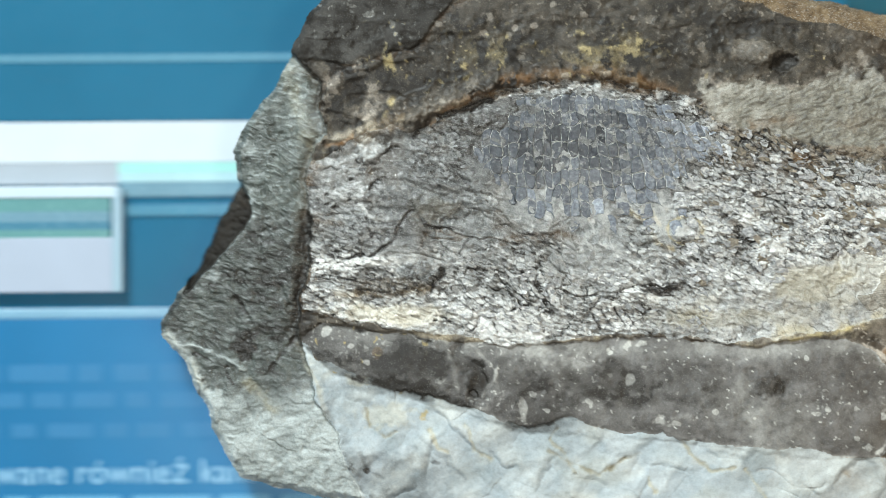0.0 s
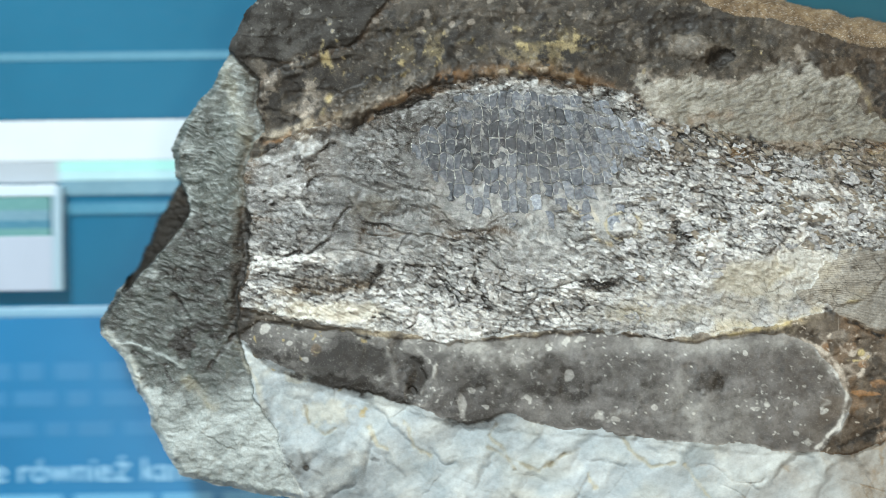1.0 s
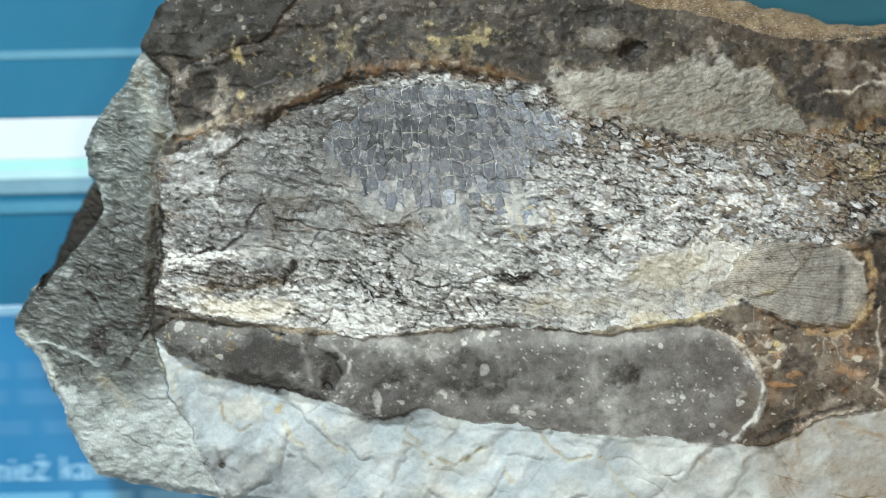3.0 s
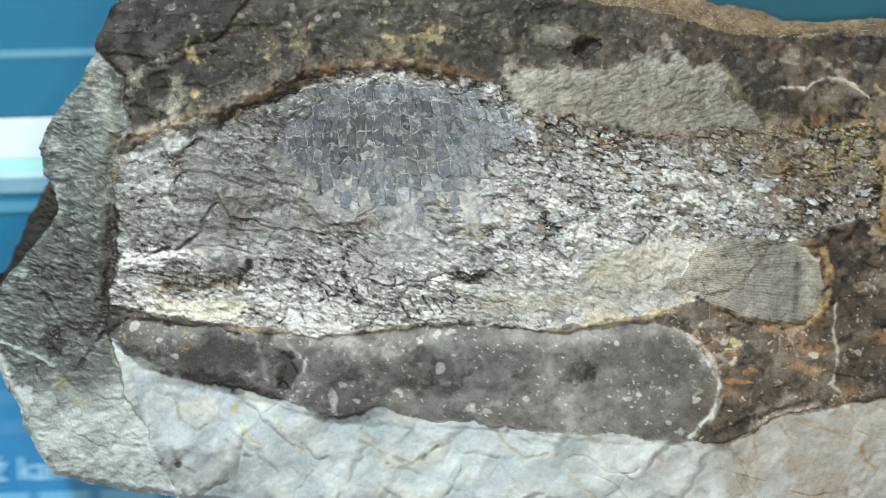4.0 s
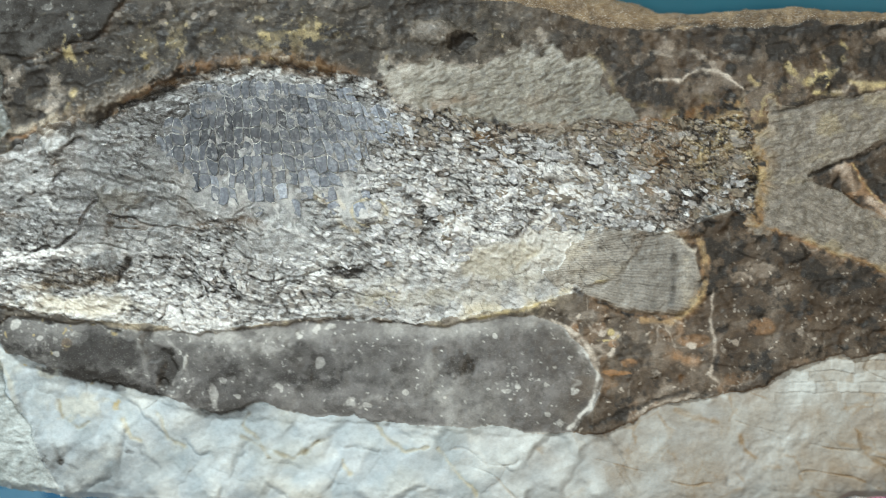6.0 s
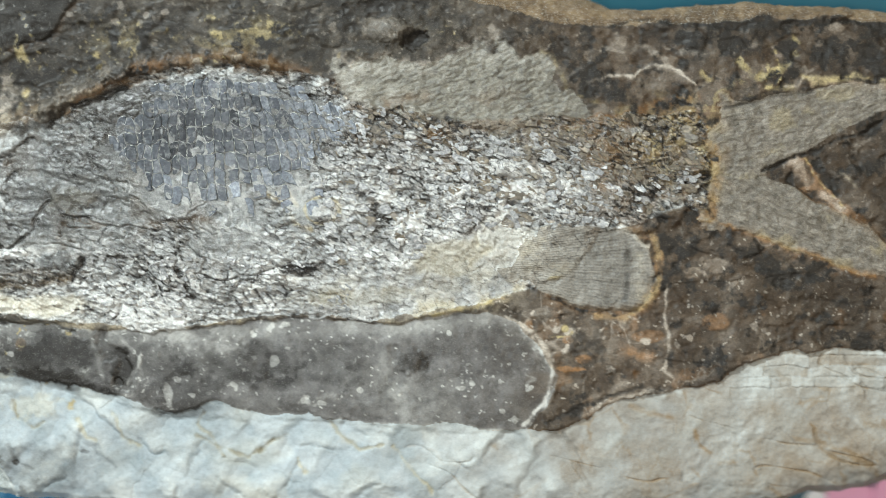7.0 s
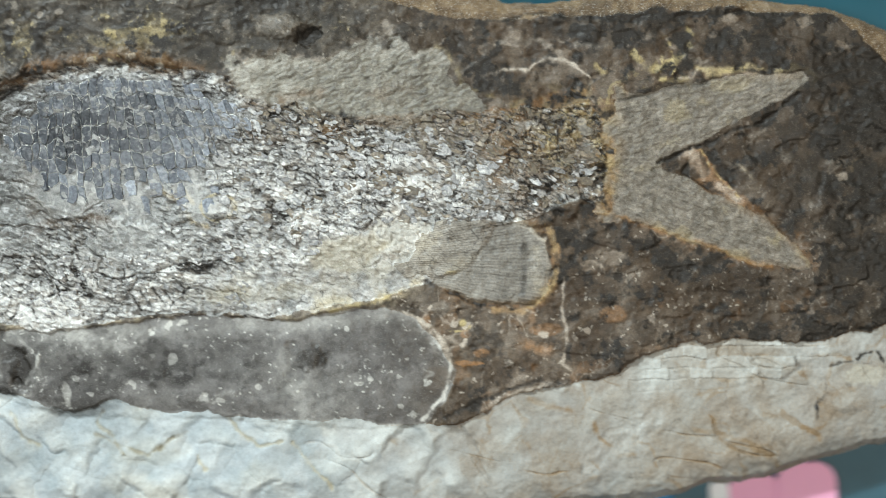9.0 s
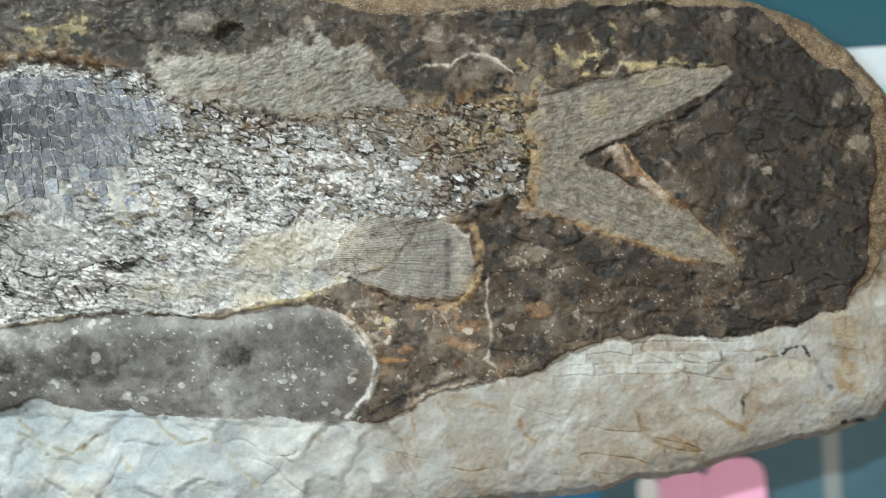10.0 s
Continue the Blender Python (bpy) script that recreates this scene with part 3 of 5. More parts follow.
# shade inside the gash and pits painted dark
dark = dark + 0.4 * ss(14, 2, gash + 9 * mid)
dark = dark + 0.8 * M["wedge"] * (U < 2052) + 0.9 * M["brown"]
for pu_, pv_, pr in ((848, 672, 30), (1384, 690, 20), (1390, 110, 24), (430, 615, 26)):
    dark = dark + 0.5 * ss(pr, pr * 0.3, np.hypot(U - pu_, V - pv_) + 14 * mid)
# local patches on the fish: place, half-lengths, and how much pale crust, dark film, rust and yellow they add
PATCHES = [(700, 508, 95, 20, -0.4, 0.12, 0.4, 0.05), (750, 375, 55, 40, -0.5, 0.15, 0.0, 0.0), (640, 460, 95, 16, 0.5, -0.3, 0.0, 0.0),
           (690, 560, 120, 22, 0.35, -0.4, 0.0, 0.3), (1175, 508, 34, 9, -0.6, 0.6, 0.2, 0.0), (1090, 558, 48, 26, 0.5, -0.2, 0.0, 0.0),
           (1360, 290, 120, 30, -0.35, 0.15, 0.4, 0.0), (1440, 500, 80, 34, 0.2, -0.4, 0.0, 0.28), (880, 570, 120, 24, 0.35, -0.3, 0.0, 0.0),
           (1650, 300, 110, 40, -0.3, 0.2, 0.35, 0.0), (820, 215, 60, 22, -0.3, 0.2, 0.1, 0.0), (600, 330, 50, 60, 0.25, -0.1, 0.0, 0.0)]
for pu_, pv_, pa, pb, dp_, dd_, dr_, dg_ in PATCHES:
    w = ss(1.15, 0.55, np.hypot((U - pu_) / pa, (V - pv_) / pb) + 0.35 * mid + 0.2 * patch) * M["body"]
    pale, dark, rust, gold = pale + dp_ * w, dark + dd_ * w, rust + dr_ * w, gold + dg_ * w

# ---- single cracks, seams, lumps and spots, some with painted shade ----
EDGE_NOISE = fbm(U, V, 11, 3, 3)
STRENGTH = 1.2
GRAINY = ss(-0.25, 0.25, fbm(U, V, 9, 3, 2)) * ss(-0.5, 0.1, fbm(U, V, 24, 2, 4))
BREAK = ss(-0.75, 0.1, fbm(U, V, 26, 3, 5))


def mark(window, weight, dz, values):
    """Adds relief, tints of minerals and painted shade inside a window of the grid."""
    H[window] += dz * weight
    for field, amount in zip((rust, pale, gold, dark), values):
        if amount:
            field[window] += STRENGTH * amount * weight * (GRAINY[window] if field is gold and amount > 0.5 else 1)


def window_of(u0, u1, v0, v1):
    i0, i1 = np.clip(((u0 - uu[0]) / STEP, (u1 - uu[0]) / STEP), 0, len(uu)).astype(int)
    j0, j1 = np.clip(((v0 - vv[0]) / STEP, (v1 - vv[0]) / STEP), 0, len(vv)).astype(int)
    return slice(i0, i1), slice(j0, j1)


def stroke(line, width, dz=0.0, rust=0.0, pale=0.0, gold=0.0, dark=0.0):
    """A crack, seam, ridge or painted shade along a line, ragged and here and there broken."""
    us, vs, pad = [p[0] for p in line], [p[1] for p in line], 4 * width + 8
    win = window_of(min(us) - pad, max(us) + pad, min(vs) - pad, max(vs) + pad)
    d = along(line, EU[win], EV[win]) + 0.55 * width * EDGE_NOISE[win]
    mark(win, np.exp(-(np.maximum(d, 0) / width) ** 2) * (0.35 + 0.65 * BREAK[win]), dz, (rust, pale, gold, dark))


def blotch(u, v, a, b, dz=0.0, rust=0.0, pale=0.0, gold=0.0, dark=0.0):
    """A spot or lump with half-lengths a and b and an uneven outline."""
    win = window_of(u - 1.6 * a - 8, u + 1.6 * a + 8, v - 1.6 * b - 8, v + 1.6 * b + 8)
    r = np.hypot((EU[win] - u) / a, (EV[win] - v) / b) + 0.32 * EDGE_NOISE[win]
    mark(win, ss(1.15, 0.7, r), dz, (rust, pale, gold, dark))


# mottled dark hollow behind the head
hollow = ss(1.1, 0.8, np.hypot((U - 630) / 66, (V - 165) / 62) + 0.2 * mid) * (1 - M["body"]) * (1 - M["facet"])
pale += hollow * 0.30 * ss(-0.1, 0.35, fbm(U, V, 22, 4, 6))
dark += hollow * (0.7 * ss(0.05, 0.4, fbm(U, V, 22, 4, 3)) - 0.25)
# glints in the dark stone towards the tail, painted as pale dots
pale += dark_area * ss(1700, 1850, U) * ss(430, 520, V) * ss(0.30, 0.15, dots1) * (dr[2] > 0.88) * 0.9
pale += 0.16 * M["dorsal"] * ss(1430, 1330, U) * ss(-0.4, 0.3, mid)
dark *= 1 - 0.5 * M["dorsal"] * ss(1430, 1330, U)
# ledges of thin courses in the margin below the tail
lu, lv = turned(U + 2 * mid, V + 3 * mid, 2)
course = np.floor(lv / 19)
joint = lu / 40 + 0.5 * (course.astype(np.int32) & 1) + 0.6 * vnoise(lu * 0, course * 7.0, 5.0, 3)
block = TABLE[4][np.floor(joint).astype(np.int32) & 255, course.astype(np.int32) & 255]
ledge = M["pale"] * ss(1880, 1980, U + 20 * mid) * ss(2330, 2230, U) * ss(800, 740, V + 0.1 * (U - 2100) + 12 * mid)
H += ledge * (0.3 * (block - 0.5) - 0.16 * ss(0.16, 0.04, np.abs(lv / 19 - course - 0.04)) - 0.08 * ss(0.10, 0.03, np.abs(joint - np.floor(joint) - 0.05)))
pale += ledge * (0.5 * block + 0.1)
dark += ledge * 0.10 * ss(0.14, 0.04, np.abs(lv / 19 - course - 0.04)) * BREAK
# step under the smooth slate face with its shadow painted in, gold crust and pale spots in the dark stone above the
# fish
stroke([(830, -10), (800, 10), (770, 40), (745, 80), (700, 95), (650, 101), (610, 120), (580, 140), (566, 160), (560, 185)], 5, dz=-0.45, dark=.28, rust=.3)
stroke([(672, 170), (685, 185), (680, 205)], 6, gold=.6, dz=.3)
stroke([(640, 215), (660, 200), (675, 195)], 3, pale=.6)
stroke([(775, 122), (800, 127), (820, 119)], 6, gold=.95, dz=.35)
stroke([(800, 142), (830, 137), (845, 126)], 6, gold=.95, dz=.35)
stroke([(755, 160), (765, 146)], 5, gold=.95, dz=.35)
stroke([(870, 121), (890, 111), (900, 101)], 6, gold=.95, dz=.35)
stroke([(995, 82), (1030, 85), (1050, 95)], 6, gold=.95, dz=.35)
stroke([(1010, 70), (1025, 62)], 6, gold=.95, dz=.35)
stroke([(1075, 75), (1095, 80)], 6, gold=.95, dz=.35)
stroke([(915, 86), (945, 78)], 5, gold=.95, dz=.35)
stroke([(1110, 72), (1160, 80), (1185, 84)], 6, gold=.95, dz=.35)
blotch(1080, 95, 95, 16, gold=.22)
blotch(775, 40, 9, 8.1, pale=.45)
blotch(865, 30, 10, 9.0, pale=.45)
blotch(910, 48, 7, 6.3, pale=.45)
blotch(945, 45, 6, 5.4, pale=.45)
blotch(855, 60, 9, 8.1, pale=.45)
blotch(1035, 25, 8, 7.2, pale=.45)
blotch(980, 8, 7, 6.3, pale=.45)
blotch(700, 60, 5, 4.5, pale=.45)
blotch(1120, 30, 7, 6.3, pale=.45)
blotch(932, 68, 26, 13, dark=.5)
blotch(1335, 53, 72, 20, dark=.6, dz=-0.3)
blotch(1335, 92, 46, 22, pale=.09, dz=.7, dark=-.35)
blotch(1386, 112, 25, 17, dark=.85, dz=-1.1)
stroke([(1400, 100), (1430, 95), (1460, 104)], 5, gold=.6)
blotch(800, 135, 40, 10, dark=.45)
# lumps and the brown ridge over the back, their shadows painted beneath as dark lines
stroke([(790, 190), (830, 172), (880, 150), (930, 140)], 9, dz=.5, rust=.55, dark=.1)
stroke([(760, 208), (800, 200), (850, 181), (900, 162)], 4, dz=-0.8, dark=.85)
stroke([(725, 232), (735, 210), (770, 180), (820, 160), (870, 142)], 13, dz=1.5, pale=.16, rust=-.7, gold=-.3, dark=-.25)
stroke([(730, 242), (750, 226), (765, 206), (785, 200)], 4, dark=.8, dz=-.5, rust=.3)
blotch(655, 265, 32, 22, dz=1.3, pale=.22, dark=-.5, rust=-.3)
stroke([(630, 290), (660, 289), (673, 273), (700, 259)], 4, dark=.7, rust=.3, dz=-.4)
stroke([(580, 250), (605, 240), (640, 226), (660, 225)], 8, pale=.4, gold=.1, dz=.9, dark=-.4)
stroke([(575, 259), (600, 256), (622, 240)], 4, rust=.7, dz=-.3)
stroke([(900, 145), (980, 130), (1060, 125), (1130, 140), (1180, 160), (1230, 185), (1250, 205)], 11, rust=.3)
blotch(1040, 155, 10, 8, pale=.28, dz=.4, rust=-.3, dark=-.3)
blotch(1058, 151, 9, 8, pale=.28, dz=.4, rust=-.3, dark=-.3)
blotch(1090, 166, 10, 6, pale=.28, dz=.4, rust=-.3, dark=-.3)
blotch(1165, 165, 7, 10, pale=.28, dz=.4, rust=-.3, dark=-.3)
blotch(1215, 180, 12, 6, pale=.28, dz=.4, rust=-.3, dark=-.3)
blotch(1000, 135, 10, 6, pale=.28, dz=.4, rust=-.3, dark=-.3)
blotch(1075, 130, 8, 5, pale=.28, dz=.4, rust=-.3, dark=-.3)
blotch(1120, 152, 8, 5, pale=.28, dz=.4, rust=-.3, dark=-.3)
stroke([(1030, 150), (1040, 143), (1055, 143)], 2.5, dark=.9)
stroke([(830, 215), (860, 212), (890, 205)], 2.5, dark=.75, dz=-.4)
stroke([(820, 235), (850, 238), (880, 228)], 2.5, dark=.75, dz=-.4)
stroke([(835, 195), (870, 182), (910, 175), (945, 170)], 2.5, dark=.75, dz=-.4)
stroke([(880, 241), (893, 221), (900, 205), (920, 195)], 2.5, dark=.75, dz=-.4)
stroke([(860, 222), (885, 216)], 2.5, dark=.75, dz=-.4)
# folds, cracks and crust of the head and flank, shade painted into the hollows
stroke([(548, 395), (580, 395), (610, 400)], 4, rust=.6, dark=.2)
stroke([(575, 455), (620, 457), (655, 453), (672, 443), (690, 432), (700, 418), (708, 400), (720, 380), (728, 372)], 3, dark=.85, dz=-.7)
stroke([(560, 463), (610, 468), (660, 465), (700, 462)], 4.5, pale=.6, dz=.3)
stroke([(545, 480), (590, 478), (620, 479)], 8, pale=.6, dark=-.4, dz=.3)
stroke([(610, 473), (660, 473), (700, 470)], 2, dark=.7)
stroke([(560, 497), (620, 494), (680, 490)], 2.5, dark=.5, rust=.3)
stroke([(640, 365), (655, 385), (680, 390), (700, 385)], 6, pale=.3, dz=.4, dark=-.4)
# shadow of the pale fold above, painted dark
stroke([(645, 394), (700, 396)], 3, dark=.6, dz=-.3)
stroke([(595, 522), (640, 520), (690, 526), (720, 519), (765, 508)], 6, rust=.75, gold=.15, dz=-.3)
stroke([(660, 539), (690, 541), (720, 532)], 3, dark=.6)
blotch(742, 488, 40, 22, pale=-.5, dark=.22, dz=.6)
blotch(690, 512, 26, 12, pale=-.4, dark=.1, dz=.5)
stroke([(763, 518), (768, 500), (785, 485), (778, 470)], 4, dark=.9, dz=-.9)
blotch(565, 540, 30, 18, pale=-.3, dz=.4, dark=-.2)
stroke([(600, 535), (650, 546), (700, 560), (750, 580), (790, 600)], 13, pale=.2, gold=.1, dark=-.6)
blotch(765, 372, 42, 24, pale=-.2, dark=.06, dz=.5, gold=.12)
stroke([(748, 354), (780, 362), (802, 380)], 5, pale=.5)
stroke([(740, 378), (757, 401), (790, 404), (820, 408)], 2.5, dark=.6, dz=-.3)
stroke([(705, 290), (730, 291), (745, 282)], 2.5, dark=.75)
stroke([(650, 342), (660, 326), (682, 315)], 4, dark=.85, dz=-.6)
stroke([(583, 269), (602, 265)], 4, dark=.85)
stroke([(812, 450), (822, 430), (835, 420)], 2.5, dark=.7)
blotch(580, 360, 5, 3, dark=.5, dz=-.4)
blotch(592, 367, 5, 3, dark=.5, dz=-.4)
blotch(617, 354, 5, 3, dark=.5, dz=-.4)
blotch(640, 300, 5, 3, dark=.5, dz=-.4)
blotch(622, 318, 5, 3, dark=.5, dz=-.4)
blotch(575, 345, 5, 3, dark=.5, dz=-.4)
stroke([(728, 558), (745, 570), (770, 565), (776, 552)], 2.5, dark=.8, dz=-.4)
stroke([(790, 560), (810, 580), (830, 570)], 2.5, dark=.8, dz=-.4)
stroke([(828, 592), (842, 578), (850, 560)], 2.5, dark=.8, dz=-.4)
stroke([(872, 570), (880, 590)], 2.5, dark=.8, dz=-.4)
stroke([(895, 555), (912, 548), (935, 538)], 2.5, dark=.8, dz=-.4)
# belly
stroke([(880, 440), (900, 425), (935, 415), (965, 420), (990, 416), (1030, 426)], 6, rust=.5, dark=.25, dz=-.3)
stroke([(830, 478), (860, 476), (892, 483)], 5, rust=.5, dark=.45)
stroke([(860, 490), (868, 480)], 2, pale=.5)
stroke([(869, 490), (877, 480)], 2, pale=.5)
stroke([(878, 490), (886, 480)], 2, pale=.5)
stroke([(887, 490), (895, 480)], 2, pale=.5)
stroke([(950, 505), (965, 520), (968, 535), (960, 548), (978, 553)], 4, dark=.85, dz=-.7)
stroke([(950, 560), (955, 575), (966, 585)], 4, dark=.7, rust=.4, dz=-.4)
stroke([(1048, 556), (1065, 582)], 1.8, dark=.7, dz=-.35)
stroke([(1064, 548), (1086, 580)], 1.8, dark=.7, dz=-.35)
stroke([(1086, 545), (1106, 576)], 1.8, dark=.7, dz=-.35)
stroke([(1106, 555), (1126, 580)], 1.8, dark=.7, dz=-.35)
stroke([(1045, 546), (1060, 530), (1086, 525)], 1.8, dark=.7, dz=-.35)
stroke([(1105, 540), (1140, 555), (1150, 545)], 1.8, dark=.7, dz=-.35)
stroke([(1057, 555), (1076, 583)], 4, pale=.6, dz=.3)
stroke([(1077, 550), (1096, 576)], 6, pale=.8, dz=.4)
stroke([(1098, 550), (1116, 576)], 5, pale=.7, dz=.4)
stroke([(1150, 515), (1170, 516), (1190, 510)], 6, dark=.7, rust=.4, dz=-.5)
stroke([(1140, 505), (1180, 502), (1230, 508), (1262, 516)], 2.5, dark=.85, dz=-.5)
stroke([(1190, 450), (1215, 475), (1245, 505)], 2.5, dark=.7, rust=.2)
stroke([(1100, 430), (1130, 455)], 2.5, dark=.65)
stroke([(1110, 372), (1150, 395), (1160, 430), (1190, 440)], 4, rust=.5, gold=.35)
stroke([(1150, 370), (1168, 395)], 4, pale=.4, gold=.3)
blotch(1215, 410, 26, 20, pale=.4, dz=.4)
blotch(1170, 388, 18, 30, pale=.15, dark=-.3)
stroke([(860, 592), (900, 597), (960, 595)], 6, pale=.55, dark=-.5)
# shadow line under the body's lower edge, painted dark
stroke([(1150, 590), (1200, 597), (1260, 607), (1300, 615)], 3, dark=.7, rust=.2, dz=-.5)
blotch(1270, 565, 110, 18, pale=-.15, gold=.12, dark=-.3)
# rear flank
stroke([(1330, 225), (1370, 212), (1402, 216)], 9, rust=.75)
blotch(1370, 240, 22, 14, pale=.35, dz=.5, rust=-.5)
stroke([(1290, 245), (1320, 248), (1345, 236), (1356, 228)], 3, dark=.8, rust=.15, dz=-.5)
stroke([(1345, 255), (1370, 265), (1392, 271)], 3, dark=.8, rust=.15, dz=-.5)
stroke([(1440, 250), (1450, 270), (1482, 286)], 3, dark=.8, rust=.15, dz=-.5)
stroke([(1280, 420), (1330, 426), (1355, 412), (1382, 405)], 3, dark=.8, rust=.15, dz=-.5)
stroke([(1250, 300), (1270, 315), (1300, 321)], 3, dark=.8, rust=.15, dz=-.5)
stroke([(1470, 270), (1530, 275), (1560, 262)], 7, rust=.55)
stroke([(1490, 325), (1540, 328)], 5, rust=.5, dark=.2)
stroke([(1250, 340), (1290, 350), (1340, 345), (1400, 343)], 3, dark=.6, rust=.5, dz=-.4)
blotch(1465, 383, 20, 9, pale=.6, dz=.35, dark=-.5)
blotch(1550, 391, 15, 12, pale=.6, dz=.35, dark=-.5)
blotch(1372, 436, 25, 14, pale=.6, dz=.35, dark=-.5)
blotch(1420, 356, 20, 8, pale=.6, dz=.35, dark=-.5)
blotch(1530, 416, 20, 12, pale=.6, dz=.35, dark=-.5)
blotch(1325, 385, 14, 9, pale=.6, dz=.35, dark=-.5)
# broken head end, with brown shade painted along the groove beside the fish
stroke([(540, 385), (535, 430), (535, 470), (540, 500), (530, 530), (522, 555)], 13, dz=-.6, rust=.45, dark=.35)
stroke([(500, 110), (510, 140), (530, 200), (545, 240), (555, 270)], 13, pale=.05, gold=.12)
stroke([(560, 200), (570, 230), (560, 260), (548, 290)], 5, pale=.45, dz=.5)
stroke([(440, 340), (445, 375), (450, 402)], 6, pale=.4)
stroke([(455, 402), (500, 386)], 3, pale=.3)
stroke([(335, 615), (360, 620), (400, 635), (430, 655)], 3.5, pale=.5, dz=.6, dark=-.6)
stroke([(340, 630), (370, 640), (400, 655)], 3, dark=.6, dz=-.4)
blotch(430, 618, 20, 18, dark=.7, dz=-.4)
stroke([(520, 600), (490, 640), (480, 656)], 4, dark=.7, dz=-.6)
stroke([(525, 600), (540, 640), (560, 680), (575, 720), (580, 740)], 4, pale=.35, gold=.2)
stroke([(290, 600), (315, 630), (340, 660), (350, 680)], 9, pale=.6, gold=.15, dark=-.9, dz=.4)
blotch(372, 712, 18, 24, pale=.4, dark=-.4)
stroke([(355, 675), (345, 700)], 3, dark=.7)
stroke([(440, 680), (480, 720)], 9, gold=.2)
stroke([(400, 665), (425, 690), (440, 720)], 2.5, dark=.6)
stroke([(300, 545), (340, 500), (400, 510), (440, 560)], 3, dark=.4, dz=-.4)
stroke([(370, 480), (380, 490), (375, 500)], 3, pale=.45)
# grey lobe
blotch(576, 585, 9, 9, pale=.4, dark=-.4)
blotch(925, 728, 9, 19, pale=.4, dark=-.4)
blotch(970, 726, 6, 6, pale=.4, dark=-.4)
blotch(945, 700, 8, 6, pale=.4, dark=-.4)
blotch(1115, 670, 8, 12, pale=.4, dark=-.4)
blotch(1168, 745, 10, 8, pale=.4, dark=-.4)
blotch(1195, 752, 13, 5, pale=.4, dark=-.4)
blotch(620, 612, 7, 5, pale=.4, dark=-.4)
blotch(650, 640, 6, 5, pale=.4, dark=-.4)
stroke([(960, 640), (1000, 645), (1050, 650)], 12, pale=.28, dark=-.3)
stroke([(790, 610), (800, 650), (806, 690)], 4, pale=.3)
stroke([(880, 650), (870, 680), (855, 702)], 4, pale=.4, dz=.3, dark=-.4)
blotch(845, 645, 14, 10, dark=.6)
blotch(839, 700, 8, 8, dark=.8, dz=-.5)
blotch(749, 608, 8, 4, gold=.9)
# shade in the joint between body and lobe, painted dark
stroke([(560, 575), (640, 585), (720, 590), (760, 606)], 3, dark=.6, dz=-.5)
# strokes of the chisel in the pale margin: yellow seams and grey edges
# the lobe's shadow painted onto the margin
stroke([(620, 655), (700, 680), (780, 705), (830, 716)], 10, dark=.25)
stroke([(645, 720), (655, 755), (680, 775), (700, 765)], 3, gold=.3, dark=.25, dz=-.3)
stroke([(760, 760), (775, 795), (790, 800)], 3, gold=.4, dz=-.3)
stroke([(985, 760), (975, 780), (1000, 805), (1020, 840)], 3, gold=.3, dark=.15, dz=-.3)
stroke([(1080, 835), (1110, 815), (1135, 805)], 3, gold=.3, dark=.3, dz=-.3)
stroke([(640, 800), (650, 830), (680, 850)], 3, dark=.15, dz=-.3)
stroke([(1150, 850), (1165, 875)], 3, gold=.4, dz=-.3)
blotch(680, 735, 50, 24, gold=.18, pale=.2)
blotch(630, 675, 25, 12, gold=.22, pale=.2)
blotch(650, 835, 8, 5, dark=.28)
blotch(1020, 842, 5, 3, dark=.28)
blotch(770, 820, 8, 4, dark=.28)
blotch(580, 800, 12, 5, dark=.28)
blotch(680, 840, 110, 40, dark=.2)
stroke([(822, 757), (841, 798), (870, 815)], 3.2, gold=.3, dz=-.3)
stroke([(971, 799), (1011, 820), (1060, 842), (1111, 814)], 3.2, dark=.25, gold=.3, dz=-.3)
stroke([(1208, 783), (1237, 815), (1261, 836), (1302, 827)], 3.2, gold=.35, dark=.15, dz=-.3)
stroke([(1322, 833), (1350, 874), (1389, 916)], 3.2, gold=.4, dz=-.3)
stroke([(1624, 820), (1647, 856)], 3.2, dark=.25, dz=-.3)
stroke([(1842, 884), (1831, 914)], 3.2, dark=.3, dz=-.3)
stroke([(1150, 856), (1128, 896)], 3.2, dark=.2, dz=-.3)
stroke([(1746, 780), (1776, 789), (1820, 803)], 4.4, rust=.45, dz=-.05)
stroke([(1860, 825), (1869, 850), (1883, 866)], 4.4, rust=.45, dz=-.05)
stroke([(2040, 847), (2084, 859), (2134, 876), (2173, 903), (2188, 919)], 4.4, rust=.45, dz=-.05)
stroke([(2141, 716), (2170, 727), (2205, 743)], 4.4, rust=.45, dz=-.05)
stroke([(2079, 753), (2108, 765), (2144, 758)], 4.4, rust=.45, dz=-.05)
stroke([(2042, 787), (2068, 778), (2093, 776)], 4.4, rust=.45, dz=-.05)
stroke([(2166, 827), (2216, 839), (2233, 855)], 4.4, rust=.45, dz=-.05)
stroke([(1903, 882), (1933, 884)], 4.4, rust=.45, dz=-.05)
stroke([(1991, 931), (2006, 946)], 4.4, rust=.45, dz=-.05)
stroke([(1940, 707), (1981, 694)], 4.4, rust=.45, dz=-.05)
# dark stone round the tail: pale vein, gold crust, rust
stroke([(1689, 197), (1720, 191), (1740, 189), (1775, 191), (1789, 179), (1821, 175), (1851, 181), (1865, 194), (1880, 211)], 3.2, pale=.8, dark=-.6, dz=.3)
stroke([(1821, 178), (1856, 187)], 6, pale=.35, dark=-.3)
stroke([(1896, 188), (1915, 204), (1940, 215), (1965, 206), (1981, 192)], 6, gold=.65, dark=-.4)
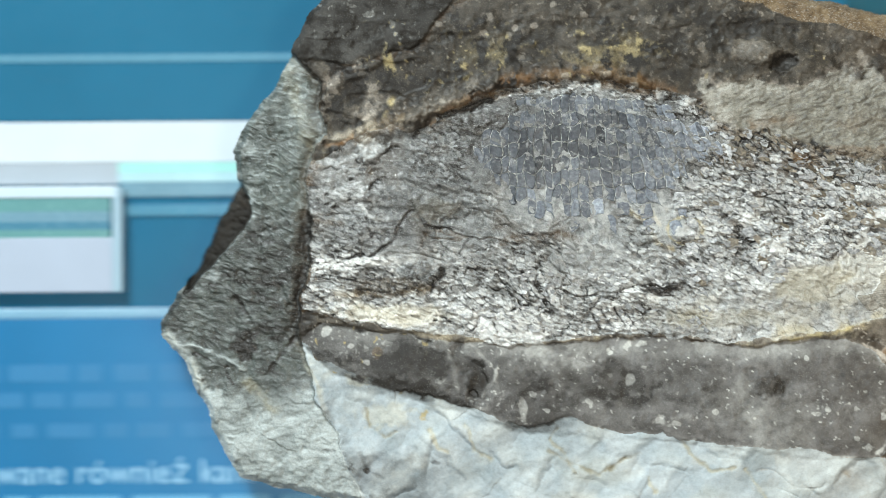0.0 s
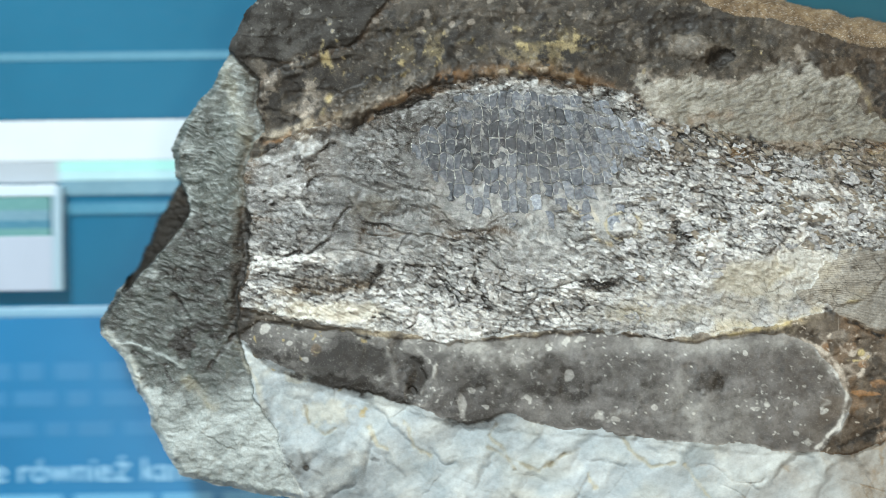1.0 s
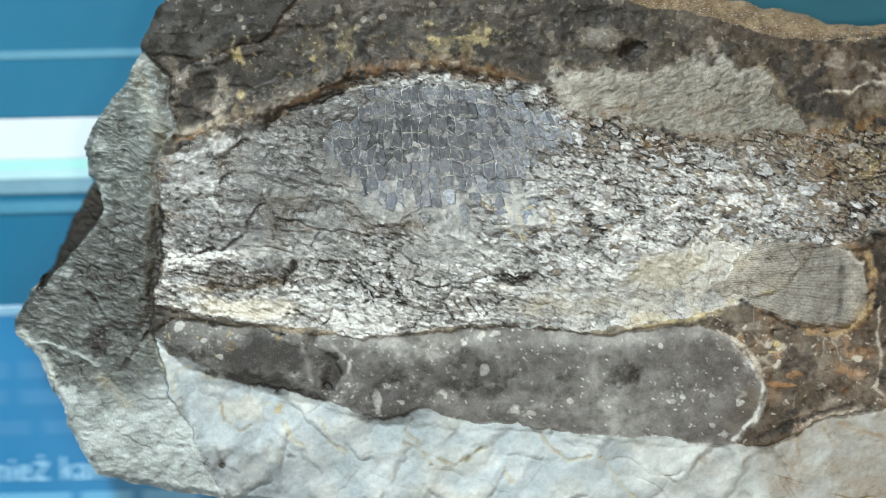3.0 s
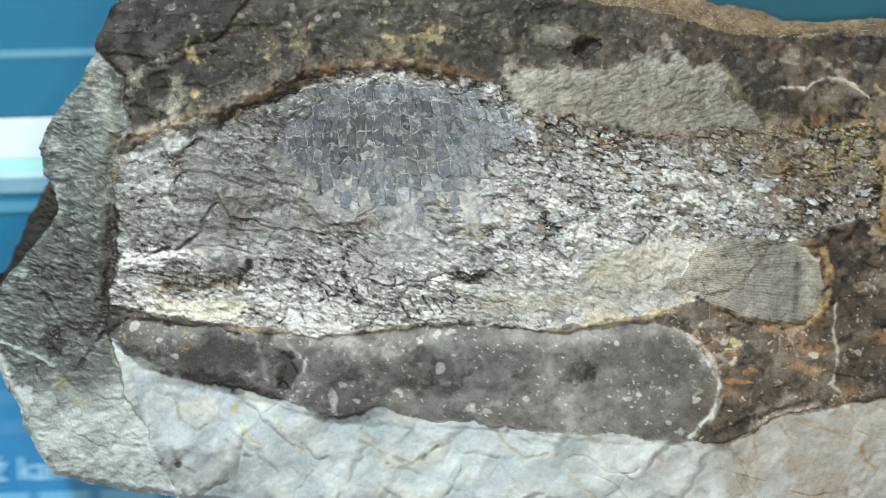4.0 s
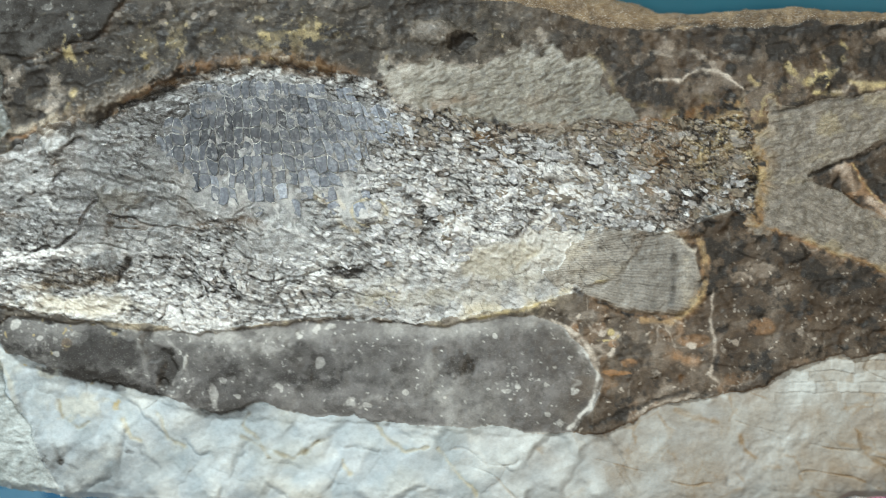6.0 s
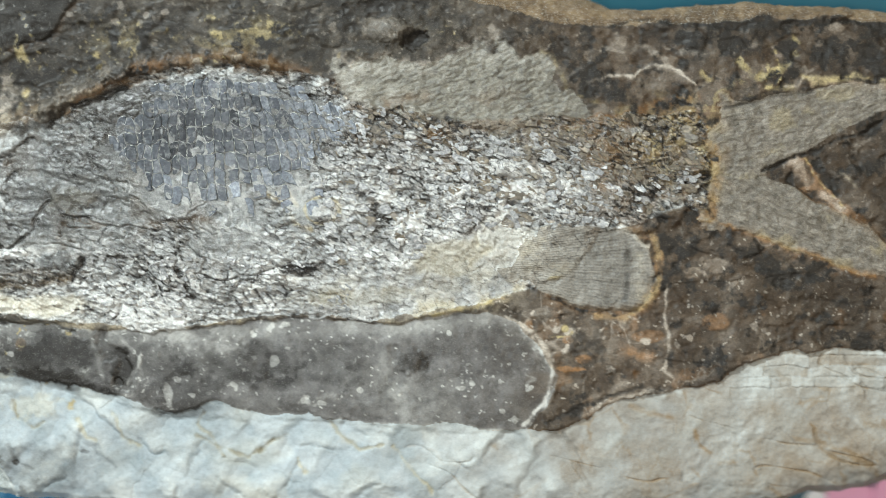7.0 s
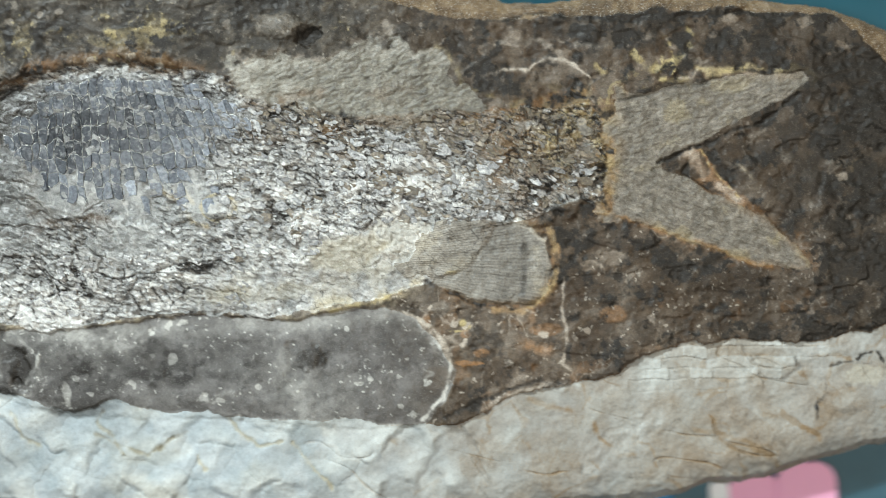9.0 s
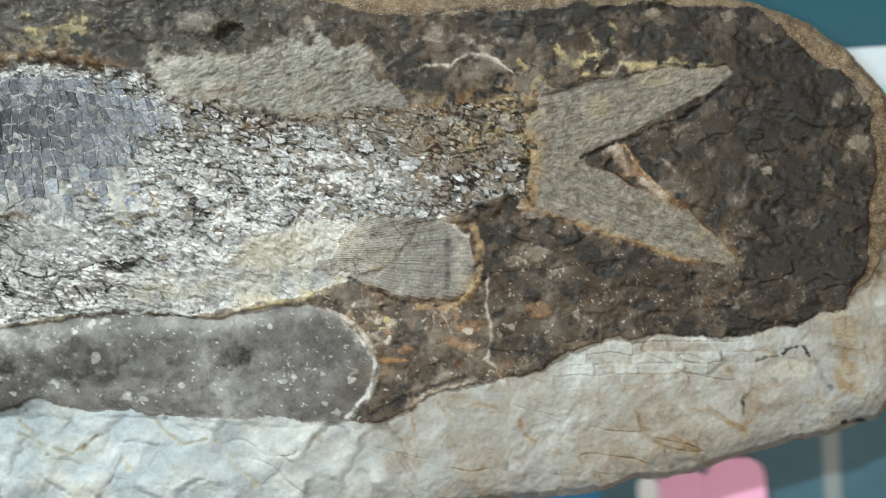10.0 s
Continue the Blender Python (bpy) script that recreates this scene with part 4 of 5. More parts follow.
stroke([(1975, 226), (2000, 227), (2030, 217), (2036, 204)], 5, gold=.9, dark=-.5, dz=.3)
stroke([(1991, 192), (1995, 217)], 4, gold=.7, dark=-.4)
stroke([(2018, 143), (2032, 163), (2027, 183), (2011, 188)], 4, gold=.8, dark=-.5)
stroke([(2040, 219), (2065, 218), (2076, 205)], 2.2, pale=.85, dark=-.5)
stroke([(2076, 205), (2121, 207), (2171, 209), (2221, 214)], 5, gold=.5, pale=.2, dark=-.5)
stroke([(2090, 217), (2171, 220), (2251, 227)], 6, pale=.2, rust=.25, dark=-.5)
stroke([(1744, 94), (1814, 89), (1874, 104), (1954, 110), (2045, 107), (2145, 108), (2245, 117)], 4, dark=.6, dz=-.4)
stroke([(2139, 379), (2158, 400)], 4, pale=.4, gold=.15, dark=-.4)
stroke([(1820, 562), (1813, 622), (1820, 682), (1809, 712), (1823, 733)], 3, pale=.5, dark=-.5)
blotch(1781, 661, 10, 7, pale=.4, dark=-.4)
stroke([(1493, 584), (1523, 575)], 6, rust=.5, gold=.3)
blotch(1621, 649, 9, 5, gold=.8)
blotch(1653, 711, 14, 4, rust=.8, dark=-.6)
blotch(1943, 140, 26, 18.2, dark=.5)
blotch(1873, 127, 24, 16.799999999999997, dark=.5)
blotch(2193, 175, 30, 21.0, dark=.5)
blotch(2123, 147, 18, 12.6, dark=.5)
blotch(1701, 150, 16, 11.2, pale=.16, dark=-.45)
blotch(1752, 127, 14, 9.799999999999999, pale=.16, dark=-.45)
blotch(1841, 166, 16, 11.2, pale=.16, dark=-.45)
blotch(2108, 146, 12, 8.399999999999999, pale=.16, dark=-.45)
blotch(2135, 117, 14, 9.799999999999999, pale=.16, dark=-.45)
blotch(1907, 535, 26, 18.2, pale=.16, dark=-.45)
blotch(1866, 544, 18, 12.6, pale=.16, dark=-.45)
# root of the tail
stroke([(1782, 254), (1818, 243), (1859, 237), (1878, 241)], 9, rust=.95, pale=-.2)
stroke([(1827, 266), (1847, 277), (1877, 288)], 14, rust=.75, gold=.3, pale=-.3)
stroke([(1905, 324), (1912, 365), (1908, 415), (1902, 450)], 9, rust=.75, gold=.15)
stroke([(1902, 453), (1940, 468), (1999, 494), (2058, 511), (2118, 539), (2187, 565)], 4, rust=.5, dark=-.3)
blotch(1869, 351, 25, 30, pale=.22, rust=-.7, gold=-.3, dark=-.4)
blotch(1862, 393, 15, 14, rust=.5)
blotch(1821, 421, 40, 14, pale=.25, rust=-.4, dark=-.4)
blotch(1766, 293, 26, 12, pale=.2, rust=-.4, dark=-.4, dz=.4)
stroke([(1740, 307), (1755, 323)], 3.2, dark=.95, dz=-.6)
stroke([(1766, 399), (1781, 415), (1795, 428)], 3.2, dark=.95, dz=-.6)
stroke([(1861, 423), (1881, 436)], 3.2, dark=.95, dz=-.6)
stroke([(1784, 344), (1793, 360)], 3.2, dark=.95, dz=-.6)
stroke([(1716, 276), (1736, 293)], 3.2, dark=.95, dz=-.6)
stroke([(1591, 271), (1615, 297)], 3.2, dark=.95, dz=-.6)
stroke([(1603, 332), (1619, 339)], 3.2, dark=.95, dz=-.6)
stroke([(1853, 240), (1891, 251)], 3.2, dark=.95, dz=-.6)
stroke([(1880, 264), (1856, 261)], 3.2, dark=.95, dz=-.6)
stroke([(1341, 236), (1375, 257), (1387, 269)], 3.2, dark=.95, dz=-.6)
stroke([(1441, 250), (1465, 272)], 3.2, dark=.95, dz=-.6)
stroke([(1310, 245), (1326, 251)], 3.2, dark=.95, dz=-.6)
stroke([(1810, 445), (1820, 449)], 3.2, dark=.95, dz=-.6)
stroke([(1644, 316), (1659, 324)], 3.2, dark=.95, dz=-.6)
stroke([(1474, 312), (1523, 329)], 5, rust=.5, dark=.2)
blotch(1665, 290, 15, 10, rust=.45, gold=.3)
blotch(1546, 385, 17, 14, pale=.6, dark=-.5, dz=.35)
blotch(1652, 384, 18, 18, pale=.6, dark=-.5, dz=.35)
blotch(1353, 437, 26, 10, pale=.6, dark=-.5, dz=.35)
blotch(1330, 386, 15, 9, pale=.6, dark=-.5, dz=.35)
blotch(1570, 406, 10, 9, pale=.6, dark=-.5, dz=.35)
blotch(1374, 282, 10, 8, pale=.6, dark=-.5, dz=.35)
# fan-shaped fin and its rust seam
stroke([(1789, 468), (1803, 481), (1807, 506), (1808, 541), (1800, 571), (1782, 585), (1768, 600), (1742, 619), (1692, 617)], 5.0, rust=1.0, gold=.3, dark=-.6)
stroke([(1739, 460), (1763, 479), (1786, 495)], 4.5, pale=.75, dark=-.5, dz=.3)
stroke([(1770, 510), (1772, 540), (1766, 580)], 9, pale=.4, gold=.1, dark=-.5)
stroke([(1752, 499), (1751, 539), (1744, 589)], 5, dark=.5)
# shadow under the fin's lower edge, painted dark
stroke([(1574, 560), (1613, 579), (1663, 601), (1733, 610), (1761, 606)], 4, dark=.85, dz=-.7)
blotch(1537, 470, 62, 38, pale=.2, gold=.12, dark=-.4)
blotch(1458, 517, 8, 12, dark=.5)
# fork of the tail, with shadows painted dark in the gap and along the edges
stroke([(2055, 355), (2079, 386), (2112, 423), (2136, 454)], 9, rust=.45, pale=.4, dark=-.9, dz=.5)
stroke([(2071, 351), (2095, 382), (2119, 418), (2146, 453)], 3, rust=.75, gold=.6, dark=-.7)
stroke([(2087, 355), (2108, 383), (2127, 409)], 8, dark=.8, dz=-.7)
stroke([(1994, 368), (2030, 355), (2051, 347)], 4, dark=.9, dz=-.6)
stroke([(2057, 345), (2088, 340), (2129, 317), (2189, 305), (2221, 281), (2252, 260)], 4, dark=.75, dz=-.6)
stroke([(1933, 255), (1989, 245), (2040, 234), (2090, 228)], 3, dark=.5, dz=-.3)
# tones of the grey lobe and the stone beside its tip
stroke([(1309, 670), (1328, 721), (1356, 782)], 22, pale=0.22, dark=-0.2)
blotch(1364, 682, 26, 22, dark=0.28, dz=0.3)
stroke([(940, 620), (1140, 618), (1290, 622), (1390, 624), (1491, 615)], 13, pale=0.16, dark=-0.4)
blotch(1059, 669, 130, 32, dark=0.32)
blotch(1219, 678, 60, 42, dark=0.3)
blotch(1489, 675, 70, 45, dark=0.1, pale=-0.1)
blotch(918, 670, 60, 40, dark=0.25)
stroke([(1187, 745), (1219, 736)], 5, pale=0.6, dz=0.3)
blotch(1172, 739, 8, 6, pale=0.5)
stroke([(1531, 611), (1580, 638), (1609, 688), (1610, 718), (1592, 768), (1556, 802)], 3, pale=0.8, dark=-0.5)
stroke([(1526, 616), (1570, 642), (1599, 688), (1598, 728)], 9, pale=0.16)
blotch(1571, 627, 10, 10, rust=0.5, dark=-0.3)
blotch(1633, 709, 13, 6, rust=0.8, dark=-0.6)
blotch(1640, 644, 10, 7, gold=0.8, dark=-0.5)
stroke([(1740, 677), (1764, 688), (1789, 688)], 8, rust=0.8, dark=-0.7)
stroke([(1667, 770), (1708, 746), (1738, 732)], 8, pale=0.22, dark=-0.5)
blotch(1780, 663, 8, 6, pale=0.5, dark=-0.5)
blotch(1581, 603, 25, 8, pale=0.2, dark=-0.4)
blotch(1855, 660, 8, 6, pale=0.4, dark=-0.4)
stroke([(1401, 603), (1441, 596), (1492, 585), (1512, 576)], 4, gold=0.5, dark=-0.4)
# margin's step: painted dark line and pale highlight beside it
stroke([(1596, 798), (1636, 784), (1697, 761), (1768, 741)], 4, dark=0.6, dz=-0.3)
stroke([(1656, 790), (1717, 767), (1778, 751), (1838, 757)], 5, pale=0.5, dark=-0.3)
blotch(1468, 725, 5, 4, pale=0.6)
blotch(1346, 591, 5, 4, pale=0.6)
blotch(1079, 664, 5, 4, pale=0.6)
blotch(1139, 651, 5, 4, pale=0.6)
blotch(1267, 729, 5, 4, pale=0.6)
blotch(1430, 634, 5, 4, pale=0.6)
blotch(1568, 737, 5, 4, pale=0.6)
blotch(1516, 776, 5, 4, pale=0.6)
blotch(997, 722, 5, 4, pale=0.6)
# far end of the margin and of the dark stone
stroke([(2196, 826), (2230, 851), (2261, 870)], 4, rust=0.8, dz=-0.12)
stroke([(2273, 795), (2303, 797), (2328, 791)], 5, rust=0.5)
stroke([(2337, 735), (2349, 724), (2362, 722)], 2.5, dark=0.8, dz=-0.4)
stroke([(2372, 722), (2381, 741)], 2.5, dark=0.8, dz=-0.4)
stroke([(2286, 745), (2326, 740)], 2.5, dark=0.6, dz=-0.3)
stroke([(2396, 752), (2402, 782), (2418, 803)], 4, dark=0.5, dz=-0.4)
stroke([(2291, 828), (2342, 824), (2388, 807)], 6, dark=0.35)
stroke([(2260, 809), (2278, 795)], 3, dark=0.6)
stroke([(2261, 834), (2258, 816)], 3, dark=0.6)
stroke([(2217, 716), (2231, 742), (2205, 766)], 4, dark=0.35, dz=-0.3)
stroke([(2257, 724), (2292, 724), (2322, 735)], 4, rust=0.5)
stroke([(2438, 804), (2468, 806)], 6, rust=0.8, gold=0.2)
stroke([(2439, 866), (2480, 867)], 4, dark=0.7, dz=-0.5)
stroke([(2410, 677), (2441, 669)], 5, gold=0.4)
blotch(2371, 314, 62, 55, dark=0.5)
blotch(2412, 292, 40, 40, dark=0.4)
blotch(2448, 715, 30, 40, gold=0.08, rust=0.2)
blotch(2449, 780, 32, 22, gold=0.1, rust=0.25)
blotch(2437, 729, 24, 20, dark=0.2)
blotch(2355, 764, 40, 18, pale=0.3, gold=0.15)
blotch(2351, 393, 20, 10, gold=0.2)
blotch(2320, 407, 14, 7, pale=0.35, dark=-0.4)
blotch(2308, 361, 10, 8, pale=0.3, gold=0.15, dark=-0.3)
blotch(2328, 182, 24, 14, pale=0.2, dark=-0.5)
blotch(2271, 133, 20, 12, pale=0.15, dark=-0.5)
blotch(2493, 281, 18, 20, pale=0.12, dark=-0.5)
blotch(2488, 366, 20, 18, pale=0.12, dark=-0.5)
blotch(2452, 294, 12, 16, pale=0.1, dark=-0.4)
blotch(2429, 438, 10, 6, gold=0.5)
blotch(1922, 118, 130, 44, dark=.3)
blotch(1760, 300, 90, 50, rust=.3, pale=-.15)
blotch(1840, 330, 60, 60, rust=.25, gold=.1, pale=-.15)
blotch(1690, 655, 110, 60, dark=-.3, pale=.07)
blotch(1600, 590, 60, 30, dark=-.3, pale=.08)
blotch(625, 165, 60, 55, dark=-.15)
MINERAL_SHADE = np.stack([np.clip(a, 0, 1) for a in (rust, pale, gold, dark)], -1).astype(np.float32)
GRAIN = np.where(M["anal"] > 0.5, ray_anal * 330, np.where(M["tail"] > 0.5, ray_tail * 420, ray_dors * 1.0)).astype(np.float32)

# which part each cell belongs to
NAMES = ["rock_matrix", "grey_lobe", "smooth_face", "outer_rim", "pale_margin", "broken_end", "fish_body", "dorsal_fin", "anal_fin", "tail_fin", "dark_side"]
PART = np.zeros(U.shape, np.int8)
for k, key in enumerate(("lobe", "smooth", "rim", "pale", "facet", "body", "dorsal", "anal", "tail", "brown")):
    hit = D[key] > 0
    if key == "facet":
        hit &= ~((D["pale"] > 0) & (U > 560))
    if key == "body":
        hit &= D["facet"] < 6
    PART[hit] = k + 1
PART[D["slab"] <= 0] = -1


# ---- materials ----
def nodes_of(name):
    m = bpy.data.materials.new(name)
    m.use_nodes = True
    nt = m.node_tree
    return m, nt, nt.nodes["Principled BSDF"]


def add(nt, kind, **values):
    n = nt.nodes.new(kind)
    for key, value in values.items():
        n.inputs[key].default_value = value
    return n


def noise_tex(nt, co, size, detail=4.0, rough=0.6):
    n = add(nt, "ShaderNodeTexNoise", Scale=size, Detail=detail, Roughness=rough)
    nt.links.new(co, n.inputs["Vector"])
    return n


def ramp(nt, fac, stops):
    r = nt.nodes.new("ShaderNodeValToRGB")
    while len(r.color_ramp.elements) < len(stops):
        r.color_ramp.elements.new(0.5)
    for e, (at, colour) in zip(r.color_ramp.elements, stops):
        e.position, e.color = at, (*colour, 1)
    nt.links.new(fac, r.inputs[0])
    return r.outputs[0]


def blend(nt, fac, a, b, mode="MIX"):
    m = nt.nodes.new("ShaderNodeMix")
    m.data_type, m.blend_type = "RGBA", mode
    for socket, value in ((m.inputs[0], fac), (m.inputs[6], a), (m.inputs[7], b)):
        if isinstance(value, (int, float)):
            socket.default_value = value
        elif isinstance(value, tuple):
            socket.default_value = (*value, 1)
        else:
            nt.links.new(value, socket)
    return m.outputs[2]


RUST, CRUST, YELLOW, FILM_SHADE = (0.18, 0.108, 0.046), (0.60, 0.60, 0.56), (0.56, 0.46, 0.23), (0.0175, 0.0145, 0.0110)


def rock(name, low, middle, high, gloss=0.55, size=260, bump=0.5, rays=0.0, sparkle=0.0, crust=CRUST, rust=RUST, glint_grain=0.5, mottle=0.75, spec=0.5):
    """Stone with two scales of mottling, stains from minerals, painted glints and a grainy surface."""
    m, nt, bs = nodes_of(name)
    co = nt.nodes.new("ShaderNodeTexCoord").outputs["Object"]
    wide = noise_tex(nt, co, size, 5, 0.62)
    tiny = noise_tex(nt, co, size * 7, 4, 0.7)
    colour = ramp(nt, wide.outputs[0], [(0.30, low), (0.5, middle), (0.70, high)])
    colour = blend(nt, mottle, colour, ramp(nt, tiny.outputs[0], [(0.28, (0.45, 0.45, 0.45)), (0.5, (1, 1, 1)), (0.72, (1.45, 1.45, 1.45))]), "MULTIPLY")
    at = nt.nodes.new("ShaderNodeAttribute")
    at.attribute_name = "mineral_shade"
    split = nt.nodes.new("ShaderNodeSeparateColor")
    nt.links.new(at.outputs["Color"], split.inputs[0])
    vary = ramp(nt, tiny.outputs[0], [(0.3, (1 - 0.6 * mottle,) * 3), (0.65, (1 + 0.2 * mottle,) * 3)])
    for fac, stain in ((split.outputs[0], rust), (split.outputs[1], crust), (split.outputs[2], YELLOW), (at.outputs["Alpha"], FILM_SHADE)):
        colour = blend(nt, fac, colour, blend(nt, 1.0, stain, vary, "MULTIPLY"))
    # glints and tiny shaded pits painted as pale and dark specks
    glint_noise = noise_tex(nt, co, 2600, 2, 0.5)
    colour = blend(nt, ramp(nt, glint_noise.outputs[0], [(0.58, (0, 0, 0)), (0.67, (glint_grain,) * 3)]), colour, crust)
    colour = blend(nt, ramp(nt, glint_noise.outputs[0], [(0.33, (glint_grain,) * 3), (0.42, (0, 0, 0))]), colour, FILM_SHADE)
    height = blend(nt, 0.5, wide.outputs[0], tiny.outputs[0])
    if rays:
        ra = nt.nodes.new("ShaderNodeAttribute")
        ra.attribute_name = "grain"
        warp = nt.nodes.new("ShaderNodeMath")
        warp.operation = "MULTIPLY_ADD"
        nt.links.new(wide.outputs[0], warp.inputs[0])
        warp.inputs[1].default_value = 14.0
        nt.links.new(ra.outputs["Fac"], warp.inputs[2])
        sine = nt.nodes.new("ShaderNodeMath")
        sine.operation = "SINE"
        nt.links.new(warp.outputs[0], sine.inputs[0])
        stripes = ramp(nt, sine.outputs[0], [(0.0, (0.55, 0.55, 0.55)), (0.6, (1.15, 1.15, 1.15))])
        colour = blend(nt, rays, colour, stripes, "MULTIPLY")
        height = blend(nt, rays * 0.45, height, sine.outputs[0])
    nt.links.new(colour, bs.inputs["Base Color"])
    rg = ramp(nt, tiny.outputs[0], [(0.3, (gloss - 0.15,) * 3), (0.7, (gloss + 0.2,) * 3)])
    nt.links.new(rg, bs.inputs["Roughness"])
    bs.inputs["Specular IOR Level"].default_value = spec + 0.4 * sparkle
    bs.inputs["Coat Weight"].default_value = sparkle
    bs.inputs["Coat Roughness"].default_value = 0.3
    b = add(nt, "ShaderNodeBump", Strength=bump, Distance=0.0009)
    nt.links.new(height, b.inputs["Height"])
    nt.links.new(b.outputs[0], bs.inputs["Normal"])
    return m


def plate(name, low, high, gloss, islands=False, cloud=0.0):
    """Enamel of a scale: its own tone per piece, with crust clouds that run on from piece to piece."""
    m, nt, bs = nodes_of(name)
    where = nt.nodes.new("ShaderNodeNewGeometry")
    co = where.outputs["Position"]
    own = where.outputs["Random Per Island"] if islands else nt.nodes.new("ShaderNodeObjectInfo").outputs["Random"]
    n = noise_tex(nt, co, 900, 4, 0.65)
    colour = blend(nt, own, low, high)
    colour = blend(nt, 0.9, colour, ramp(nt, n.outputs[0], [(0.3, (0.4, 0.4, 0.41)), (0.5, (1, 1, 1)), (0.68, (1.9, 1.85, 1.75))]), "MULTIPLY")
    if cloud:
        veil = noise_tex(nt, co, 420, 6, 0.72)
        colour = blend(nt, ramp(nt, veil.outputs[0], [(0.54, (0, 0, 0)), (0.70, (cloud,) * 3)]), colour, (0.50, 0.51, 0.50))
    nt.links.new(colour, bs.inputs["Base Color"])
    bs.inputs["Roughness"].default_value = gloss
    bs.inputs["Coat Weight"].default_value = 0.25
    bs.inputs["Coat Roughness"].default_value = 0.25
    b = add(nt, "ShaderNodeBump", Strength=0.6, Distance=0.0004)
    nt.links.new(noise_tex(nt, co, 1300, 4).outputs[0], b.inputs["Height"])
    nt.links.new(b.outputs[0], bs.inputs["Normal"])
    return m


def plain(name, colour, rough=0.4, vary=0.1, size=14, spec=0.5):
    """Printed laminate, card or paint with faint mottling."""
    m, nt, bs = nodes_of(name)
    co = nt.nodes.new("ShaderNodeTexCoord").outputs["Object"]
    n = noise_tex(nt, co, size, 5)
    nt.links.new(ramp(nt, n.outputs[0], [(0.3, tuple(c * (1 - vary) for c in colour)), (0.7, tuple(min(c * (1 + vary), 1) for c in colour))]), bs.inputs["Base Color"])
    f = noise_tex(nt, co, size * 40, 3)
    nt.links.new(ramp(nt, f.outputs[0], [(0.3, (rough * 0.8,) * 3), (0.7, (rough * 1.2,) * 3)]), bs.inputs["Roughness"])
    bs.inputs["Specular IOR Level"].default_value = spec
    return m


MATS = {
    "rock_matrix": rock("dark_stone", (0.0145, 0.0116, 0.0079), (0.041, 0.0338, 0.0240), (0.122, 0.103, 0.078), 0.55, 240, 0.5, glint_grain=0.07, spec=0.35, sparkle=0.08, rust=(0.26, 0.13, 0.045), crust=(0.56, 0.50, 0.42)),
    "grey_lobe": rock("grey_stone", (0.072, 0.067, 0.063), (0.125, 0.119, 0.114), (0.205, 0.20, 0.195), 0.5, 120, 0.3, glint_grain=0.10, mottle=0.5, spec=0.4, sparkle=0.05),
    "smooth_face": rock("slate_face", (0.034, 0.032, 0.029), (0.052, 0.049, 0.045), (0.078, 0.075, 0.068), 0.65, 200, 0.35, glint_grain=0.05, spec=0.3),
    "outer_rim": rock("tan_crust", (0.09, 0.06, 0.032), (0.165, 0.112, 0.06), (0.25, 0.18, 0.10), 0.75, 240, 0.5),
    "pale_margin": rock("pale_limestone", (0.325, 0.39, 0.415), (0.425, 0.49, 0.52), (0.545, 0.60, 0.62), 0.55, 90, 0.16, crust=(0.65, 0.69, 0.67), rust=(0.28, 0.20, 0.115), glint_grain=0.12, mottle=0.3, spec=0.4),
    "broken_end": rock("green_grey_stone", (0.036, 0.045, 0.039), (0.070, 0.084, 0.074), (0.130, 0.149, 0.133), 0.42, 220, 0.4, crust=(0.47, 0.52, 0.51), glint_grain=0.18, sparkle=0.14, spec=0.4, mottle=0.45),
    "fish_body": rock("fossil_bone", (0.105, 0.11, 0.107), (0.215, 0.223, 0.217), (0.40, 0.41, 0.398), 0.27, 330, 0.75, sparkle=0.5, rust=(0.195, 0.118, 0.050), crust=(0.78, 0.78, 0.75), glint_grain=0.24, mottle=0.2),
    "dorsal_fin": rock("dorsal_bone", (0.108, 0.099, 0.076), (0.192, 0.179, 0.140), (0.32, 0.302, 0.245), 0.42, 330, 0.6, 0.0, crust=(0.50, 0.475, 0.41), sparkle=0.15, glint_grain=0.24),
    "anal_fin": rock("anal_bone", (0.165, 0.157, 0.138), (0.215, 0.203, 0.178), (0.31, 0.293, 0.258), 0.5, 180, 0.4, 0.2, glint_grain=0.2, crust=(0.46, 0.43, 0.37)),
    "dark_side": rock("dark_brown_side", (0.014, 0.0085, 0.0035), (0.036, 0.023, 0.010), (0.075, 0.05, 0.022), 0.6, 240, 0.5, glint_grain=0.06, spec=0.25),
    "tail_fin": rock("tail_bone", (0.125, 0.109, 0.085), (0.205, 0.182, 0.148), (0.31, 0.28, 0.235), 0.45, 330, 0.6, 0.04, rust=(0.27, 0.15, 0.055), crust=(0.46, 0.42, 0.34), glint_grain=0.26),
}
LABELS = {
    "rock_matrix": "dark brown-grey speckled stone round the fish", "grey_lobe": "smooth dark grey stone lobe with pale edge",
    "smooth_face": "smooth slate-grey stone face", "outer_rim": "tan weathered crust along the edge",
    "pale_margin": "pale chiselled limestone margin", "broken_end": "green-grey broken stone end",
    "fish_body": "silvery grey fossil fish body with flaking scales", "dorsal_fin": "grey-brown ribbed dorsal fin",
    "anal_fin": "grey fan-shaped ribbed fin with rust edge", "tail_fin": "forked grey-brown tail fin", "dark_side": "dark brown side of the broken end",
}


def place(u, v, h):
    return Vector(((u - 784) * UNIT, (441 - v) * UNIT, h * 0.001))


def part(name, bm, material, parent, label=""):
    me = bpy.data.meshes.new(name)
    bm.to_mesh(me)
    bm.free()
    me.materials.append(material)
    ob = new(name, me)
    ob.parent = parent
    if label:
        tagged(ob, label)
    return ob


